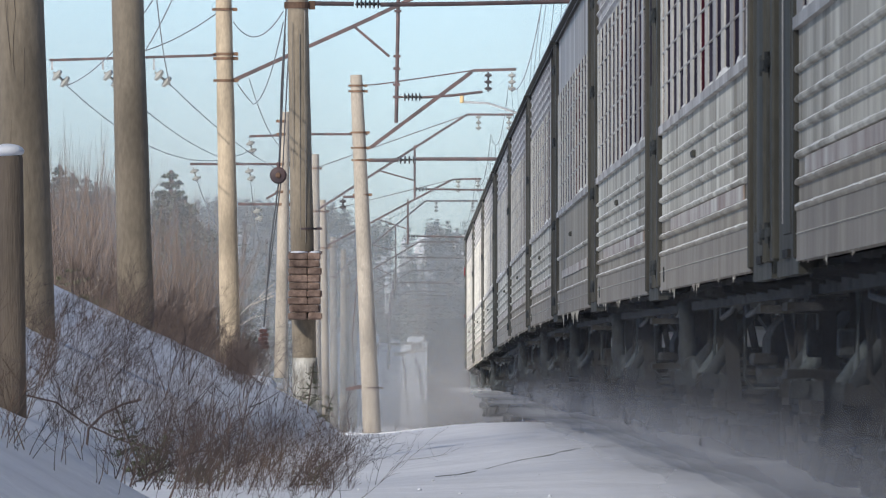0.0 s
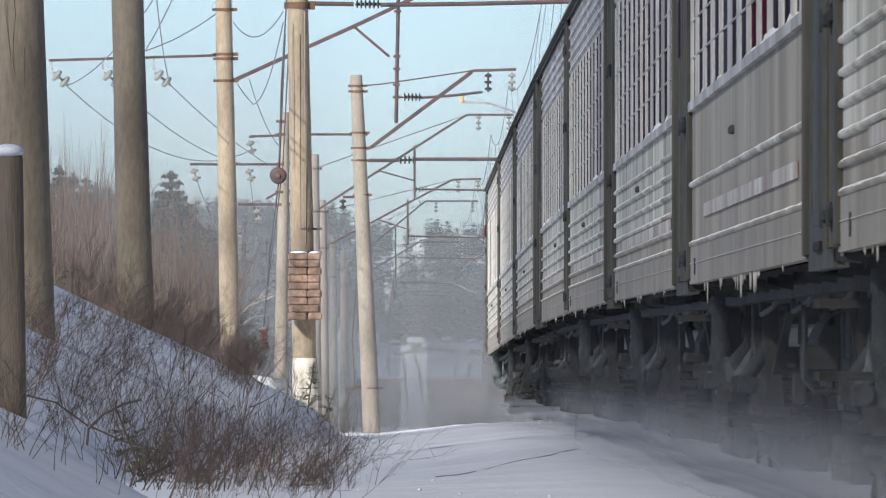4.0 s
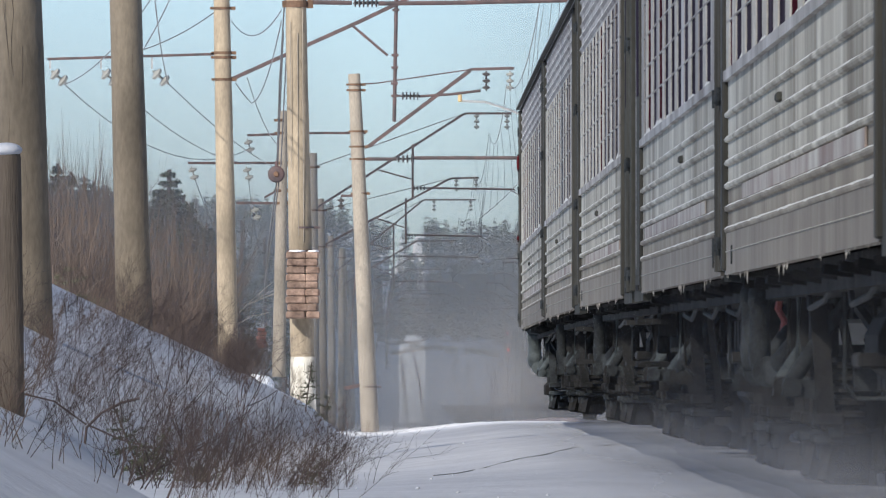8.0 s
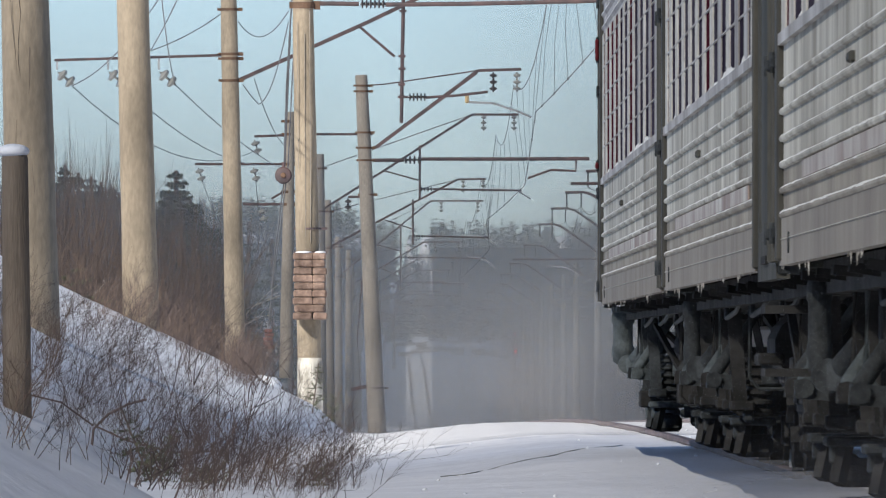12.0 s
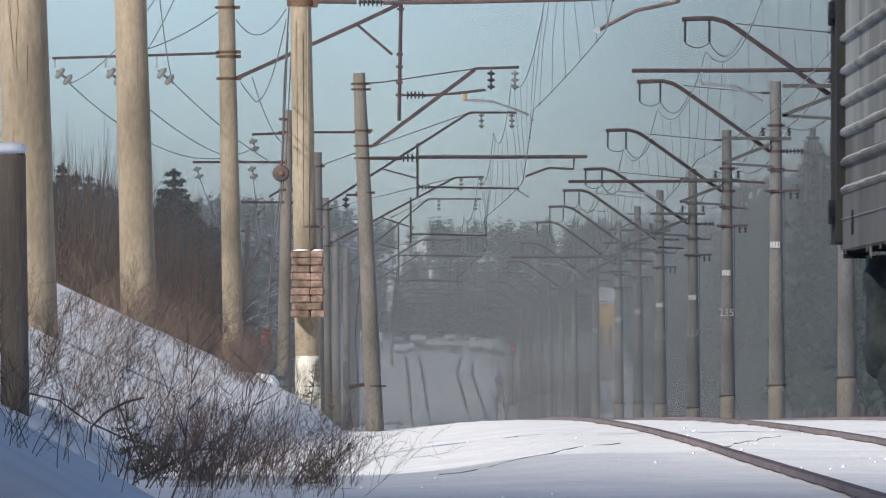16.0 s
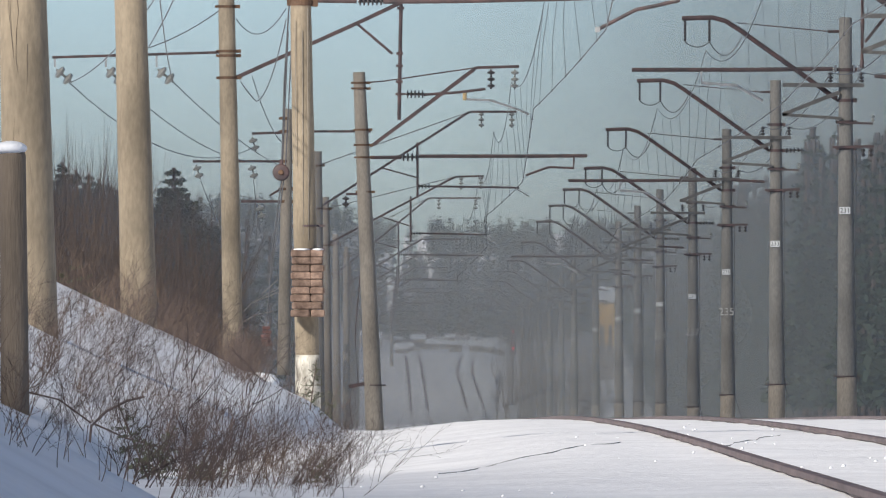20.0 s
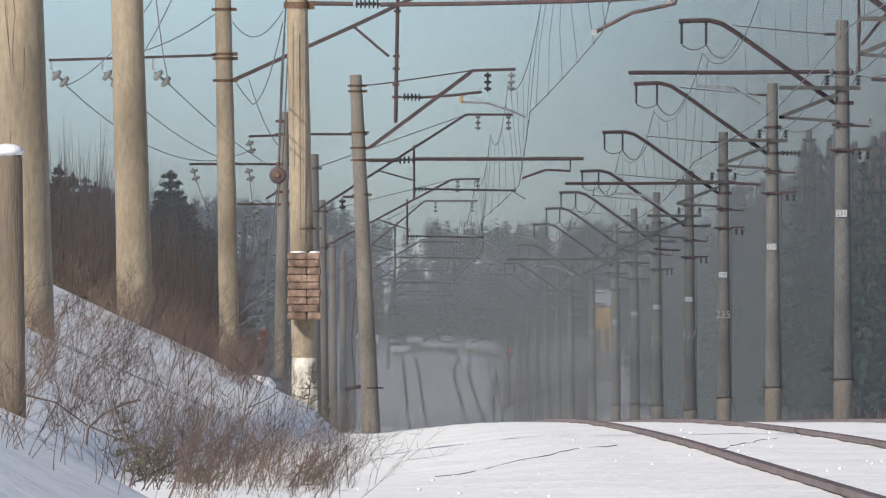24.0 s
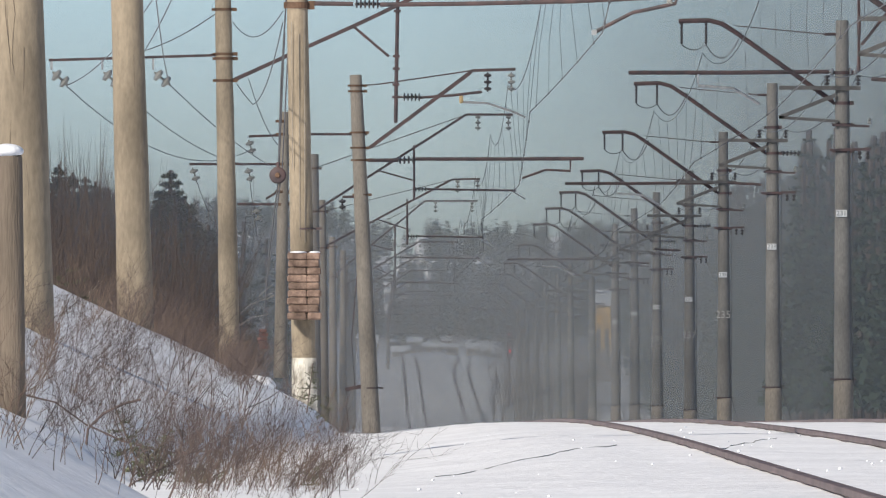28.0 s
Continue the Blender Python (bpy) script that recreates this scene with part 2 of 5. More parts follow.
# ---- the lie of the land ----
def smooth(a, b, v):
    u = min(1.0, max(0.0, (v - a) / (b - a)))
    return u * u * (3 - 2 * u)


GRADE_Y = (200, 1000, 1090, 1177, 1300, 1430, 1552, 1660, 1900, 2600)
GRADE_Z = (-0.3, -5.1, -5.55, -5.65, -3.6, -1.37, -0.44, 0.1, 1.2, 1.6)


def rail_z(y):
    """Level as far as the crest, then down a long grade into a dip and up again."""
    if y < 100:
        return 0.0
    if y < 200:
        return -3e-5 * (y - 100) ** 2
    if y < 700:
        return -0.3 - 0.006 * (y - 200)
    return sum(float(np.interp(y + k, GRADE_Y, GRADE_Z)) for k in (-40, -20, 0, 20, 40)) / 5


def rail_shift(y):
    """The line bears a little to the left down in the dip."""
    return -0.35 * smooth(600, 1150, y)


TRACK_A, TRACK_B, HALF = 3.2, 7.3, 0.76


def bank_toe(y):
    """Where the bank left of the line begins to rise: it juts out, falls back and juts out again."""
    return -0.79 - 0.96 * smooth(60, 61, y) + 0.35 * smooth(82, 124, y) + 0.93 * smooth(100, 152, y) - 1.15 * smooth(165, 215, y) - 0.4 * smooth(300, 420, y)


def ground_z(x, y):
    z0 = rail_z(y)
    xs = x - rail_shift(y)
    z = z0 - 0.055
    # left of the line: the bank of the cutting
    toe = bank_toe(y)
    left = max(0.0, toe - xs)
    top = 2.4 + 1.6 * smooth(250, 500, y)
    rise = min((0.55 if y < 60.5 else 0.48) * left, top) + 0.04 * max(0.0, left - 8)
    fall = 1.0 - 0.85 * smooth(172, 205, y) * (1 - smooth(420, 560, y))
    z += rise * fall
    # the ballast shoulder sinks a little between rail and bank
    z += 0.05 * noise.noise((x * 0.5, y * 0.08, 0.3)) * smooth(0.3, -1.5, xs + 0.4)
    z -= 0.18 * smooth(1.7, -0.4, xs) * smooth(62, 110, y) * (1 - smooth(700, 900, y)) * (1 - smooth(0.0, 0.45, left))
    z += 0.018 * noise.noise((x * 1.3, y * 0.35, 4.1)) + 0.012 * noise.noise((x * 4, y * 1.1, 9.1)) * (1 if y < 260 else 0)
    right = max(0.0, xs - 11.5)
    z += -min(0.25 * right, 1.2) + 0.03 * max(0.0, right - 8)
    # far hills
    far = math.hypot(x * 0.6, y)
    z += 34 * smooth(1750, 3600, far) * (0.8 + 0.35 * noise.noise((x * 0.0016, y * 0.0011, 2.7)))
    z += smooth(14, 80, -xs) * 5.0 * smooth(240, 500, y) * (1 - smooth(900, 1300, y))
    # a snowy slope right of the dip
    z += 3.6 * smooth(9.0, 22, xs) * smooth(880, 1230, y) * (1 - 0.75 * smooth(1300, 1650, y))
    w = 1 - smooth(0.95, 1.7, min(abs(xs - TRACK_A), abs(xs - TRACK_B)))
    z += w * (min(z, z0 - 0.045 + 0.006 * noise.noise((x * 3, y * 0.7, 1))) - z)
    return z


# ---- ground and tracks ----
def steps(a, b, first, grow, most):
    out, s = [a], first
    while out[-1] < b:
        out.append(min(b, out[-1] + s))
        s = min(most, s * grow)
    return out


ys = [60.25, 60.5, 60.75] + [-400, -200, -100, -60, -30, -10, 10] + steps(20, 200, 1.0, 1.0, 1.0) + steps(202, 600, 2.0, 1.02, 12)[0:] + steps(612, 5000, 12, 1.05, 160)
right = steps(0.0, 14.0, 0.16, 1.01, 0.4) + steps(15.0, 1800, 1.5, 1.15, 120)
left_side = [-v for v in steps(0.2, 14.0, 0.16, 1.01, 0.4) + steps(15.0, 1800, 1.5, 1.15, 120)][::-1]
xs_ = left_side + right
ys = sorted(set(ys))
verts = [(x + rail_shift(y), y, ground_z(x + rail_shift(y), y)) for y in ys for x in xs_]
nx = len(xs_)
faces = [(j * nx + i, j * nx + i + 1, (j + 1) * nx + i + 1, (j + 1) * nx + i) for j in range(len(ys) - 1) for i in range(nx - 1)]
tagged(mesh_from("ground", verts, faces, snow, smooth=True), "wind-packed snow over the railway bed and banks", "ground", kind="structure")

RAIL = [(-0.075, -0.18), (-0.075, -0.165), (-0.012, -0.14), (-0.012, -0.05), (-0.036, -0.038), (-0.036, -0.004), (-0.03, 0), (0.03, 0), (0.036, -0.004), (0.036, -0.038), (0.012, -0.05), (0.012, -0.14), (0.075, -0.165), (0.075, -0.18)]


def apart(x, y):
    """The farther track draws away in the dip and swings right by the hamlet."""
    return 1.0 * smooth(600, 1150, y) + 1.7 * smooth(1380, 1640, y) if x > 5 else 0.0


def rail(x, parent):
    yy = steps(-60, 200, 4, 1.0, 4) + steps(205, 2300, 6, 1.02, 20)
    vs = [(x + rail_shift(y) + apart(x, y) + px, y, rail_z(y) + pz) for y in yy for px, pz in RAIL]
    n = len(RAIL)
    fs = [(j * n + i, j * n + (i + 1) % n, (j + 1) * n + (i + 1) % n, (j + 1) * n + i) for j in range(len(yy) - 1) for i in range(n)]
    return mesh_from("rail", vs, fs, rail_mat, parent)


for centre in (TRACK_A, TRACK_B):
    tr = root("railway_track", (0, 0, 0), "steel rails half buried in packed snow", "track", "running tracks", "structure")
    for side in (-HALF, HALF):
        rail(centre + side, tr)
        yy = steps(900, 1590, 12, 1.0, 12)
        vs = [(centre + side + rail_shift(y) + apart(centre, y) + w, y, rail_z(y) - 0.035 + 0.004 * (w > 0)) for y in yy for w in (-0.15, 0.15)]
        mesh_from("bare_ballast", vs, [(2 * j, 2 * j + 1, 2 * j + 3, 2 * j + 2) for j in range(len(yy) - 1)], bark, tr, "dark ballast blown bare along the rail")

# crumbs of snow kicked up beside the rails
rng = random.Random(5)
bm = B()
for i in range(150):
    y = rng.uniform(62, 150)
    x = rng.choice((rng.uniform(-0.3, 2.3), rng.uniform(2.55, 3.85), rng.gauss(2.55, 0.06), rng.gauss(4.06, 0.06), rng.uniform(4, 7)))
    r = rng.uniform(0.005, 0.017)
    bmesh.ops.create_icosphere(bm, subdivisions=1, radius=r, matrix=Matrix.Translation((x, y, ground_z(x, y) + r * 0.4)) @ Matrix.Diagonal((1, rng.uniform(0.8, 2), rng.uniform(0.5, 1), 1)))
tagged(part("snow_crumbs", bm, snow_lump, None), "small loose lumps of snow on the track bed", "snow lumps", kind="stuff")


# ---- poles ----
def numeral(text, centre, height, mat, parent, name="number"):
    cu = bpy.data.curves.new("numeral", "FONT")
    cu.body, cu.size, cu.align_x, cu.align_y, cu.extrude = text, height * 1.35, "CENTER", "CENTER", 0.004
    ob = bpy.data.objects.new("numeral", cu)
    me = bpy.data.meshes.new_from_object(ob)
    bpy.data.objects.remove(ob)
    bm = B()
    bm.from_mesh(me)
    bmesh.ops.transform(bm, matrix=Matrix.Translation(centre) @ Matrix.Rotation(math.pi / 2, 4, "X"), verts=bm.verts)
    return part(name, bm, mat, parent)


def shaft(parent, base, top, r_base, r_top, mat, name="shaft", label="", rings=14):
    """A tapering spun-concrete mast with slightly uneven rings and a rounded top."""
    bm = B()
    prof = [(i / rings, r_base + (r_top - r_base) * i / rings + 0.003 * math.sin(i * 2.3)) for i in range(rings)]
    prof += [(0.998, r_top), (1.0, r_top * 0.9)]
    turned(bm, base, top, prof, 28)
    return part(name, bm, mat, parent, label, smooth=True)


def band(parent, p, r, h=0.06, mat=None, name="clamp"):
    bm = B()
    bar(bm, (p[0], p[1], p[2] - h / 2), (p[0], p[1], p[2] + h / 2), r + 0.012, seg=20)
    box(bm, (p[0] + r + 0.05, p[1], p[2]), (0.10, 0.08, h * 1.3))
    box(bm, (p[0] - r - 0.03, p[1], p[2]), (0.06, 0.06, h))
    return part(name, bm, mat or rust, parent)


def insulator(parent, a, b, n, mat, r=0.085):
    bm = B()
    discs(bm, a, b, n, r)
    return part("insulator", bm, mat, parent)


def tube(name, parent, pts, r, mat=None, label=""):
    return part(name, pipe(B(), pts, r), mat or steel, parent, label, smooth=False)


def strut(name, parent, a, b, w, h, mat=None):
    return part(name, beam(B(), a, b, w, h), mat or steel, parent)


# the two stout masts on the bank and the snow-capped post
def plain_mast(base, top, r0, r1, label):
    ob = root("concrete_mast", base, label, "mast", "concrete masts on the bank")
    shaft(ob, base, top, r0, r1, concrete)
    return ob


m1 = plain_mast((-3.14, 120, 0.52), (-3.40, 120, 10.07), 0.235, 0.17, "stout weathered concrete mast with hairline cracks, on the snowy bank")
m2 = plain_mast((-2.93, 160, 0.92), (-3.18, 160, 10.19), 0.215, 0.15, "weathered concrete mast standing among bare shrubs on the bank")
for k, (dx, z0, z1) in enumerate(((-0.10, 1.2, 4.5), (0.02, 0.9, 3.4), (-0.05, 2.2, 3.9))):
    pts = [(spot(m1).x + dx + 0.02 * math.sin(i * 1.7 + k) - 0.010 * (z0 + (z1 - z0) * i / 8) * 3.3 + 0.03, 120 - 0.222 + abs(dx) * 0.25, z0 + (z1 - z0) * i / 8) for i in range(9)]
    tube("crack", m1, pts, 0.003, post_wood)
for k, (dx, z0, z1) in enumerate(((0.05, 1.6, 4.2), (-0.06, 2.4, 3.6))):
    pts = [(spot(m2).x + dx + 0.012 * math.sin(i * 1.9 + k) - 0.009 * (z0 + (z1 - z0) * i / 8 - 1.0) * 2.8, 160 - 0.196 + abs(dx) * 0.25, z0 + (z1 - z0) * i / 8) for i in range(9)]
    tube("crack", m2, pts, 0.0025, post_wood)

post = root("fence_post", (-2.46, 90, 0.25), "weathered grey-brown wooden post with a cap of snow", "post")
bm = B()
turned(bm, (-2.47, 90, 0.16), (-2.49, 90, 2.02), [(0, 0.098), (0.3, 0.095), (0.7, 0.092), (0.985, 0.090), (1, 0.08)], 14)
part("shaft", bm, post_wood, post, smooth=True)
bm = B()
bmesh.ops.create_uvsphere(bm, u_segments=16, v_segments=10, radius=1, matrix=Matrix.Translation((-2.50, 90, 2.04)) @ Matrix.Diagonal((0.108, 0.11, 0.05, 1)))
part("snow_cap", bm, snow_lump, post, "rounded cap of snow", smooth=True)

# ---- left line of overhead supports ----
LEFT = "overhead line supports left of the tracks"

# support with the tensioning weights
p4 = root("overhead_line_mast", (-1.24, 210, -0.16), "pale concrete mast with a whitewashed foot and stacked tension weights", "mast", LEFT)
shaft(p4, (-1.23, 210, -0.29), (-1.36, 210, 6.67), 0.192, 0.158, concrete)
bm = B()
turned(bm, (-1.23, 210, -0.31), (-1.24, 210, 0.60), [(0, 0.199), (0.5, 0.198), (0.85, 0.196), (1.0, 0.193)], 28)
part("whitewashed_foot", bm, whitewash, p4, "flaking whitewash round the foot", smooth=True)
for x0, x1, y0, y1 in ((531, 536, 60, 420), (540, 543, 20, 430), (518, 522, 40, 300)):
    a, b = (Vector(v) for v in (((x0 - 680) * 210 / 24000, 209.82, 0.72 + (620 - y1) * 210 / 24000), ((x0 - 682) * 210 / 24000, 209.82, 0.72 + (620 - y0) * 210 / 24000)))
    tube("earth_wire", p4, [a, b], 0.006, concrete_grey)
band(p4, (-1.34, 210, 6.06), 0.16, 0.10)
band(p4, (-1.25, 210, 2.60), 0.178, 0.03, steel)
band(p4, (-1.25, 210, 2.23), 0.18, 0.04, steel)
# two columns of iron weights on a rod, level by level
for i in range(9):
    y = 560 - 13.2 * i
    for cx, w in ((527.0, 0.305), (555.0, 0.205)):
        bm = B()
        c = Vector(((cx + 1.3 * math.sin(i * 2.1 + cx) - 680) * 210 / 24000, 209.62 + 0.01 * math.sin(i * 5.0), 0.72 + (620 - y) * 210 / 24000))
        box(bm, c, (w + 0.012 * math.sin(i * 4.1 + cx), 0.34, 0.110), turn=0.06 * math.sin(i * 3.3 + cx), bevel=0.02)
        part("weight", bm, weight_mat, p4)
for cx, w in ((528, 0.27), (557, 0.18)):
    bm = B()
    bmesh.ops.create_uvsphere(bm, u_segments=12, v_segments=6, radius=1, matrix=Matrix.Translation(((cx - 680) * 210 / 24000, 209.6, 0.72 + (620 - 447.5) * 210 / 24000)) @ Matrix.Diagonal((w / 2, 0.17, 0.022, 1)))
    part("snow_cap", bm, snow_lump, p4, "thin crust of snow", smooth=True)
tube("weight_rod", p4, [(-1.17, 210, 2.22), (-1.20, 210, 6.50)], 0.012)
# its cantilever over the near track
tube("cantilever_tube", p4, [(-1.16, 210, 6.09), (-0.48, 210, 6.08)], 0.035)
insulator(p4, (-0.46, 210, 6.08), (-0.07, 210, 6.08), 6, dark_disc, 0.075)
tube("cantilever_tube", p4, [(-0.07, 210, 6.07), (1.05, 210, 6.08), (2.89, 210, 6.12), (4.68, 210, 6.20)], 0.034, steel, "dull red-brown tube")
tube("registration_arm", p4, [(4.53, 210, 6.21), (4.51, 210, 6.09), (4.11, 210, 6.00), (3.85, 210, 5.95), (3.54, 210, 5.79), (3.25, 210, 5.64)], 0.03, steel)
insulator(p4, (4.55, 210, 6.25), (4.38, 210, 6.08), 2, glass_disc, 0.07)
bm = B()
box(bm, (3.25, 210, 5.64), (0.08, 0.10, 0.08))
part("wire_clip", bm, galvanised, p4)

# the mast with three-wire crossarm and the long bracket
p3 = root("overhead_line_mast", (-2.99, 262, 0.50), "concrete mast with a three-wire crossarm and rusty clamps", "mast", LEFT)
shaft(p3, (-2.98, 262, 0.39), (-3.13, 262, 8.14), 0.20, 0.152, concrete)
for y in (17, 96, 104, 143):
    band(p3, ((394.5 + (y / 640) * 12 - 680) * 262 / 24000, 262, 0.72 + (620 - y) * 262 / 24000), 0.165, 0.05)
strut("crossarm", p3, (-6.48, 262, 6.32), (-3.14, 262, 6.42), 0.06, 0.05)
for x in (91, 181, 271):
    bm = B()
    beam(bm, ((x - 680) * 262 / 24000, 262, 0.72 + (620 - 104) * 262 / 24000), ((x - 680) * 262 / 24000, 262, 0.72 + (620 - 124) * 262 / 24000), 0.04, 0.025)
    part("hanger", bm, galvanised, p3)
    a = Vector(((x + 2 - 680) * 262 / 24000, 262, 0.72 + (620 - 128) * 262 / 24000))
    insulator(p3, a, a + Vector((0.30, 0.1, -0.25)), 2, glass_disc, 0.13)
strut("bracket", p3, (-2.95, 262, 5.92), (-0.44, 262, 7.05), 0.075, 0.075)
strut("bracket", p3, (-0.44, 262, 7.05), (0.71, 262, 7.60), 0.075, 0.075)
strut("brace", p3, (-0.58, 262, 6.96), (0.09, 262, 6.39), 0.06, 0.05)
tube("drop_post", p3, [(0.26, 262, 7.49), (0.24, 262, 6.40), (0.22, 262, 5.11)], 0.037)
for y in (20, 100, 122, 150, 172):
    bm = B()
    box(bm, ((703 - 680) * 262 / 24000 - (y - 20) * 0.0002, 262, 0.72 + (620 - y) * 262 / 24000), (0.14, 0.1, 0.05))
    part("bolt_plate", bm, steel, p3)
tube("cantilever_tube", p3, [(0.19, 262, 5.61), (0.35, 262, 5.61)], 0.02)
insulator(p3, (0.35, 262, 5.61), (0.71, 262, 5.61), 5, dark_disc, 0.085)
tube("cantilever_tube", p3, [(0.70, 262, 5.60), (1.31, 262, 5.64), (1.89, 262, 5.71)], 0.026)
strut("bracket", p3, (-0.27, 262, 4.63), (1.69, 262, 6.09), 0.055, 0.055)

# slender mast close to the line with curved bracket and long tube
p5 = root("overhead_line_mast", (-0.34, 340, -1.38), "slightly leaning concrete mast with rusty clamps and an iron bracket", "mast", LEFT)
shaft(p5, (-0.31, 340, -1.62), (-0.72, 340, 7.62), 0.232, 0.152, concrete_grey)
for y in (152, 162, 235, 262, 284, 345):
    band(p5, ((630 + (y - 133) / 640 * 27 - 680) * 340 / 24000, 340, 0.72 + (620 - y) * 340 / 24000), 0.165, 0.05)
band(p5, (-0.35, 340, -0.23), 0.215, 0.03, steel)
tube("tie_rod", p5, [(-0.50, 340, 7.36), (-0.11, 340, 7.39), (2.34, 340, 7.75)], 0.016)
strut("bracket", p5, (-0.40, 340, 5.78), (2.20, 340, 7.73), 0.07, 0.07)
strut("bracket", p5, (2.20, 340, 7.73), (3.29, 340, 7.76), 0.07, 0.07)
for x in (863, 905):
    a = Vector(((x - 680) * 340 / 24000, 340, 0.72 + (620 - 128) * 340 / 24000))
    insulator(p5, a, a + Vector((0, 0, -0.5)), 3, glass_disc if x > 880 else dark_disc, 0.10)
tube("cantilever_tube", p5, [(-0.42, 340, 5.48), (0.35, 340, 5.48)], 0.045)
insulator(p5, (0.34, 340, 5.49), (0.78, 340, 5.49), 4, dark_disc, 0.11)
tube("cantilever_tube", p5, [(0.78, 340, 5.51), (3.12, 340, 5.51), (5.00, 340, 5.52)], 0.045)
tube("registration_arm", p5, [(4.67, 340, 5.49), (4.66, 340, 5.21), (4.04, 340, 5.24), (3.46, 340, 5.03)], 0.03)
tube("registration_arm", p5, [(1.91, 340, 7.01), (1.96, 340, 6.94), (2.58, 340, 6.91), (3.19, 340, 6.71), (3.54, 340, 6.56)], 0.03, galvanised)
bm = B()
box(bm, (1.93, 340, 7.01), (0.1, 0.12, 0.2), bevel=0.02)
part("fitting", bm, brass_tube, p5, "ochre clamp")
strut("side_bracket", p5, (-1.05, 340, 4.56), (-0.50, 340, 4.56), 0.08, 0.06)
insulator(p5, (-1.05, 340, 4.52), (-1.05, 340, 4.23), 2, dark_disc, 0.09)
strut("step", p5, (-0.98, 340, -0.27), (-0.57, 340, -0.19), 0.12, 0.09)
tube("earth_wire", p5, [(-0.89, 340, -0.27), (-0.96, 340, -0.70), (-0.88, 340, -1.26)], 0.012)
tube("earth_wire", p5, [(-0.59, 340, 5.25), (-0.68, 340, 2.70), (-0.82, 340, 1.00), (-0.74, 340, -0.19)], 0.012)


# bracket masts further on
def bracket_mast(base, top, knee, tip, d, label, hang):
    ob = root("overhead_line_mast", base, label, "mast", LEFT)
    shaft(ob, base, top, 0.215, 0.15, concrete_grey)
    base, top, knee, tip = (Vector(v) for v in (base, top, knee, tip))
    low = base.lerp(top, 0.80)
    band(ob, low, 0.165, 0.06)
    band(ob, base.lerp(top, 0.95), 0.155, 0.06)
    strut("bracket", ob, low, knee, 0.08, 0.08)
    strut("bracket", ob, knee, tip, 0.075, 0.075)
    tube("tie_rod", ob, [base.lerp(top, 0.95), knee], 0.014)
    mid = low.lerp(knee, 0.55)
    drop = mid + Vector((0.55, 0, 0.30))
    strut("brace", ob, low.lerp(knee, 0.42), mid + Vector((0.5, 0, -0.75)), 0.055, 0.05)
    tube("drop_post", ob, [drop + Vector((0, 0, 0.15)), drop + Vector((0, 0, -1.7))], 0.04)
    reg = drop + Vector((0, 0, -1.35))
    insulator(ob, reg, reg + Vector((0.45, 0, 0)), 4, dark_disc, 0.09)
    end = Vector((tip.x + 0.1, d, reg.z - 0.05))
    tube("cantilever_tube", ob, [reg + Vector((0.45, 0, 0)), reg.lerp(end, 0.7), end], 0.035)
    tube("registration_arm", ob, [end + Vector((-0.9, 0, 0.05)), end + Vector((-0.2, 0, 0.02)), end + Vector((0.3, 0, -0.28))], 0.026, galvanised)
    for s in hang:
        a = knee.lerp(tip, s)
        insulator(ob, a, a + Vector((0, 0, -0.55)), 3, glass_disc, 0.10)
    return ob


FAR = "concrete mast with an iron bracket above the line"
bracket_mast((-2.34, 460, -2.35), (-2.38, 460, 7.37), (2.78, 460, 8.71), (4.37, 460, 8.71), 460, FAR, (0.25, 0.9))
bracket_mast((-2.43, 551, -2.95), (-2.53, 551, 6.83), (2.75, 551, 7.65), (3.90, 551, 7.68), 551, FAR, (0.2, 0.9))
bracket_mast((-2.40, 640, -3.28), (-2.45, 640, 6.05), (1.92, 640, 7.76), (4.40, 640, 7.76), 640, FAR, (0.2, 0.9))
for i in range(7):
    d = 700 + 62 * i
    x = -2.1 + rail_shift(d)
    zb = rail_z(d)
    bracket_mast((x, d, zb - 0.3), (x, d, zb + 9.2), (x + 3.9, d, zb + 9.6), (x + 5.9, d, zb + 9.6), d, FAR, (0.3, 0.9))

# the far mast of the three-wire line, with its pulley rope
p6 = root("overhead_line_mast", (-3.02, 396, 0.22), "grey concrete mast carrying crossarms of the three-wire line", "mast", LEFT)
shaft(p6, (-3.04, 396, -0.10), (-2.92, 396, 7.68), 0.20, 0.145, concrete_grey)
for y, x0, x1 in ((291, 335, 500), (238, 545, 650), (362, 420, 495)):
    strut("crossarm", p6, ((x0 - 680) * 0.0165, 396, 0.72 + (620 - y) * 0.0165), ((x1 - 680) * 0.0165, 396, 0.72 + (620 - y) * 0.0165), 0.08, 0.07)
strut("crossarm", p6, (-3.96, 396, 6.96), (-2.23, 396, 7.02), 0.08, 0.07)
strut("bracket", p6, (-3.46, 396, 5.14), (-2.97, 396, 5.42), 0.06, 0.06)
for y in (215, 238, 291, 340, 362):
    band(p6, ((502 - y * 0.008 - 680) * 0.0165, 396, 0.72 + (620 - y) * 0.0165), 0.15, 0.08)
for x, y in ((341, 291), (438, 291), (452, 362), (440, 242)):
    a = Vector(((x - 680) * 0.0165, 396, 0.72 + (614 - y) * 0.0165))
    insulator(p6, a, a + Vector((0.12, 0, -0.42)), 2, glass_disc, 0.14)

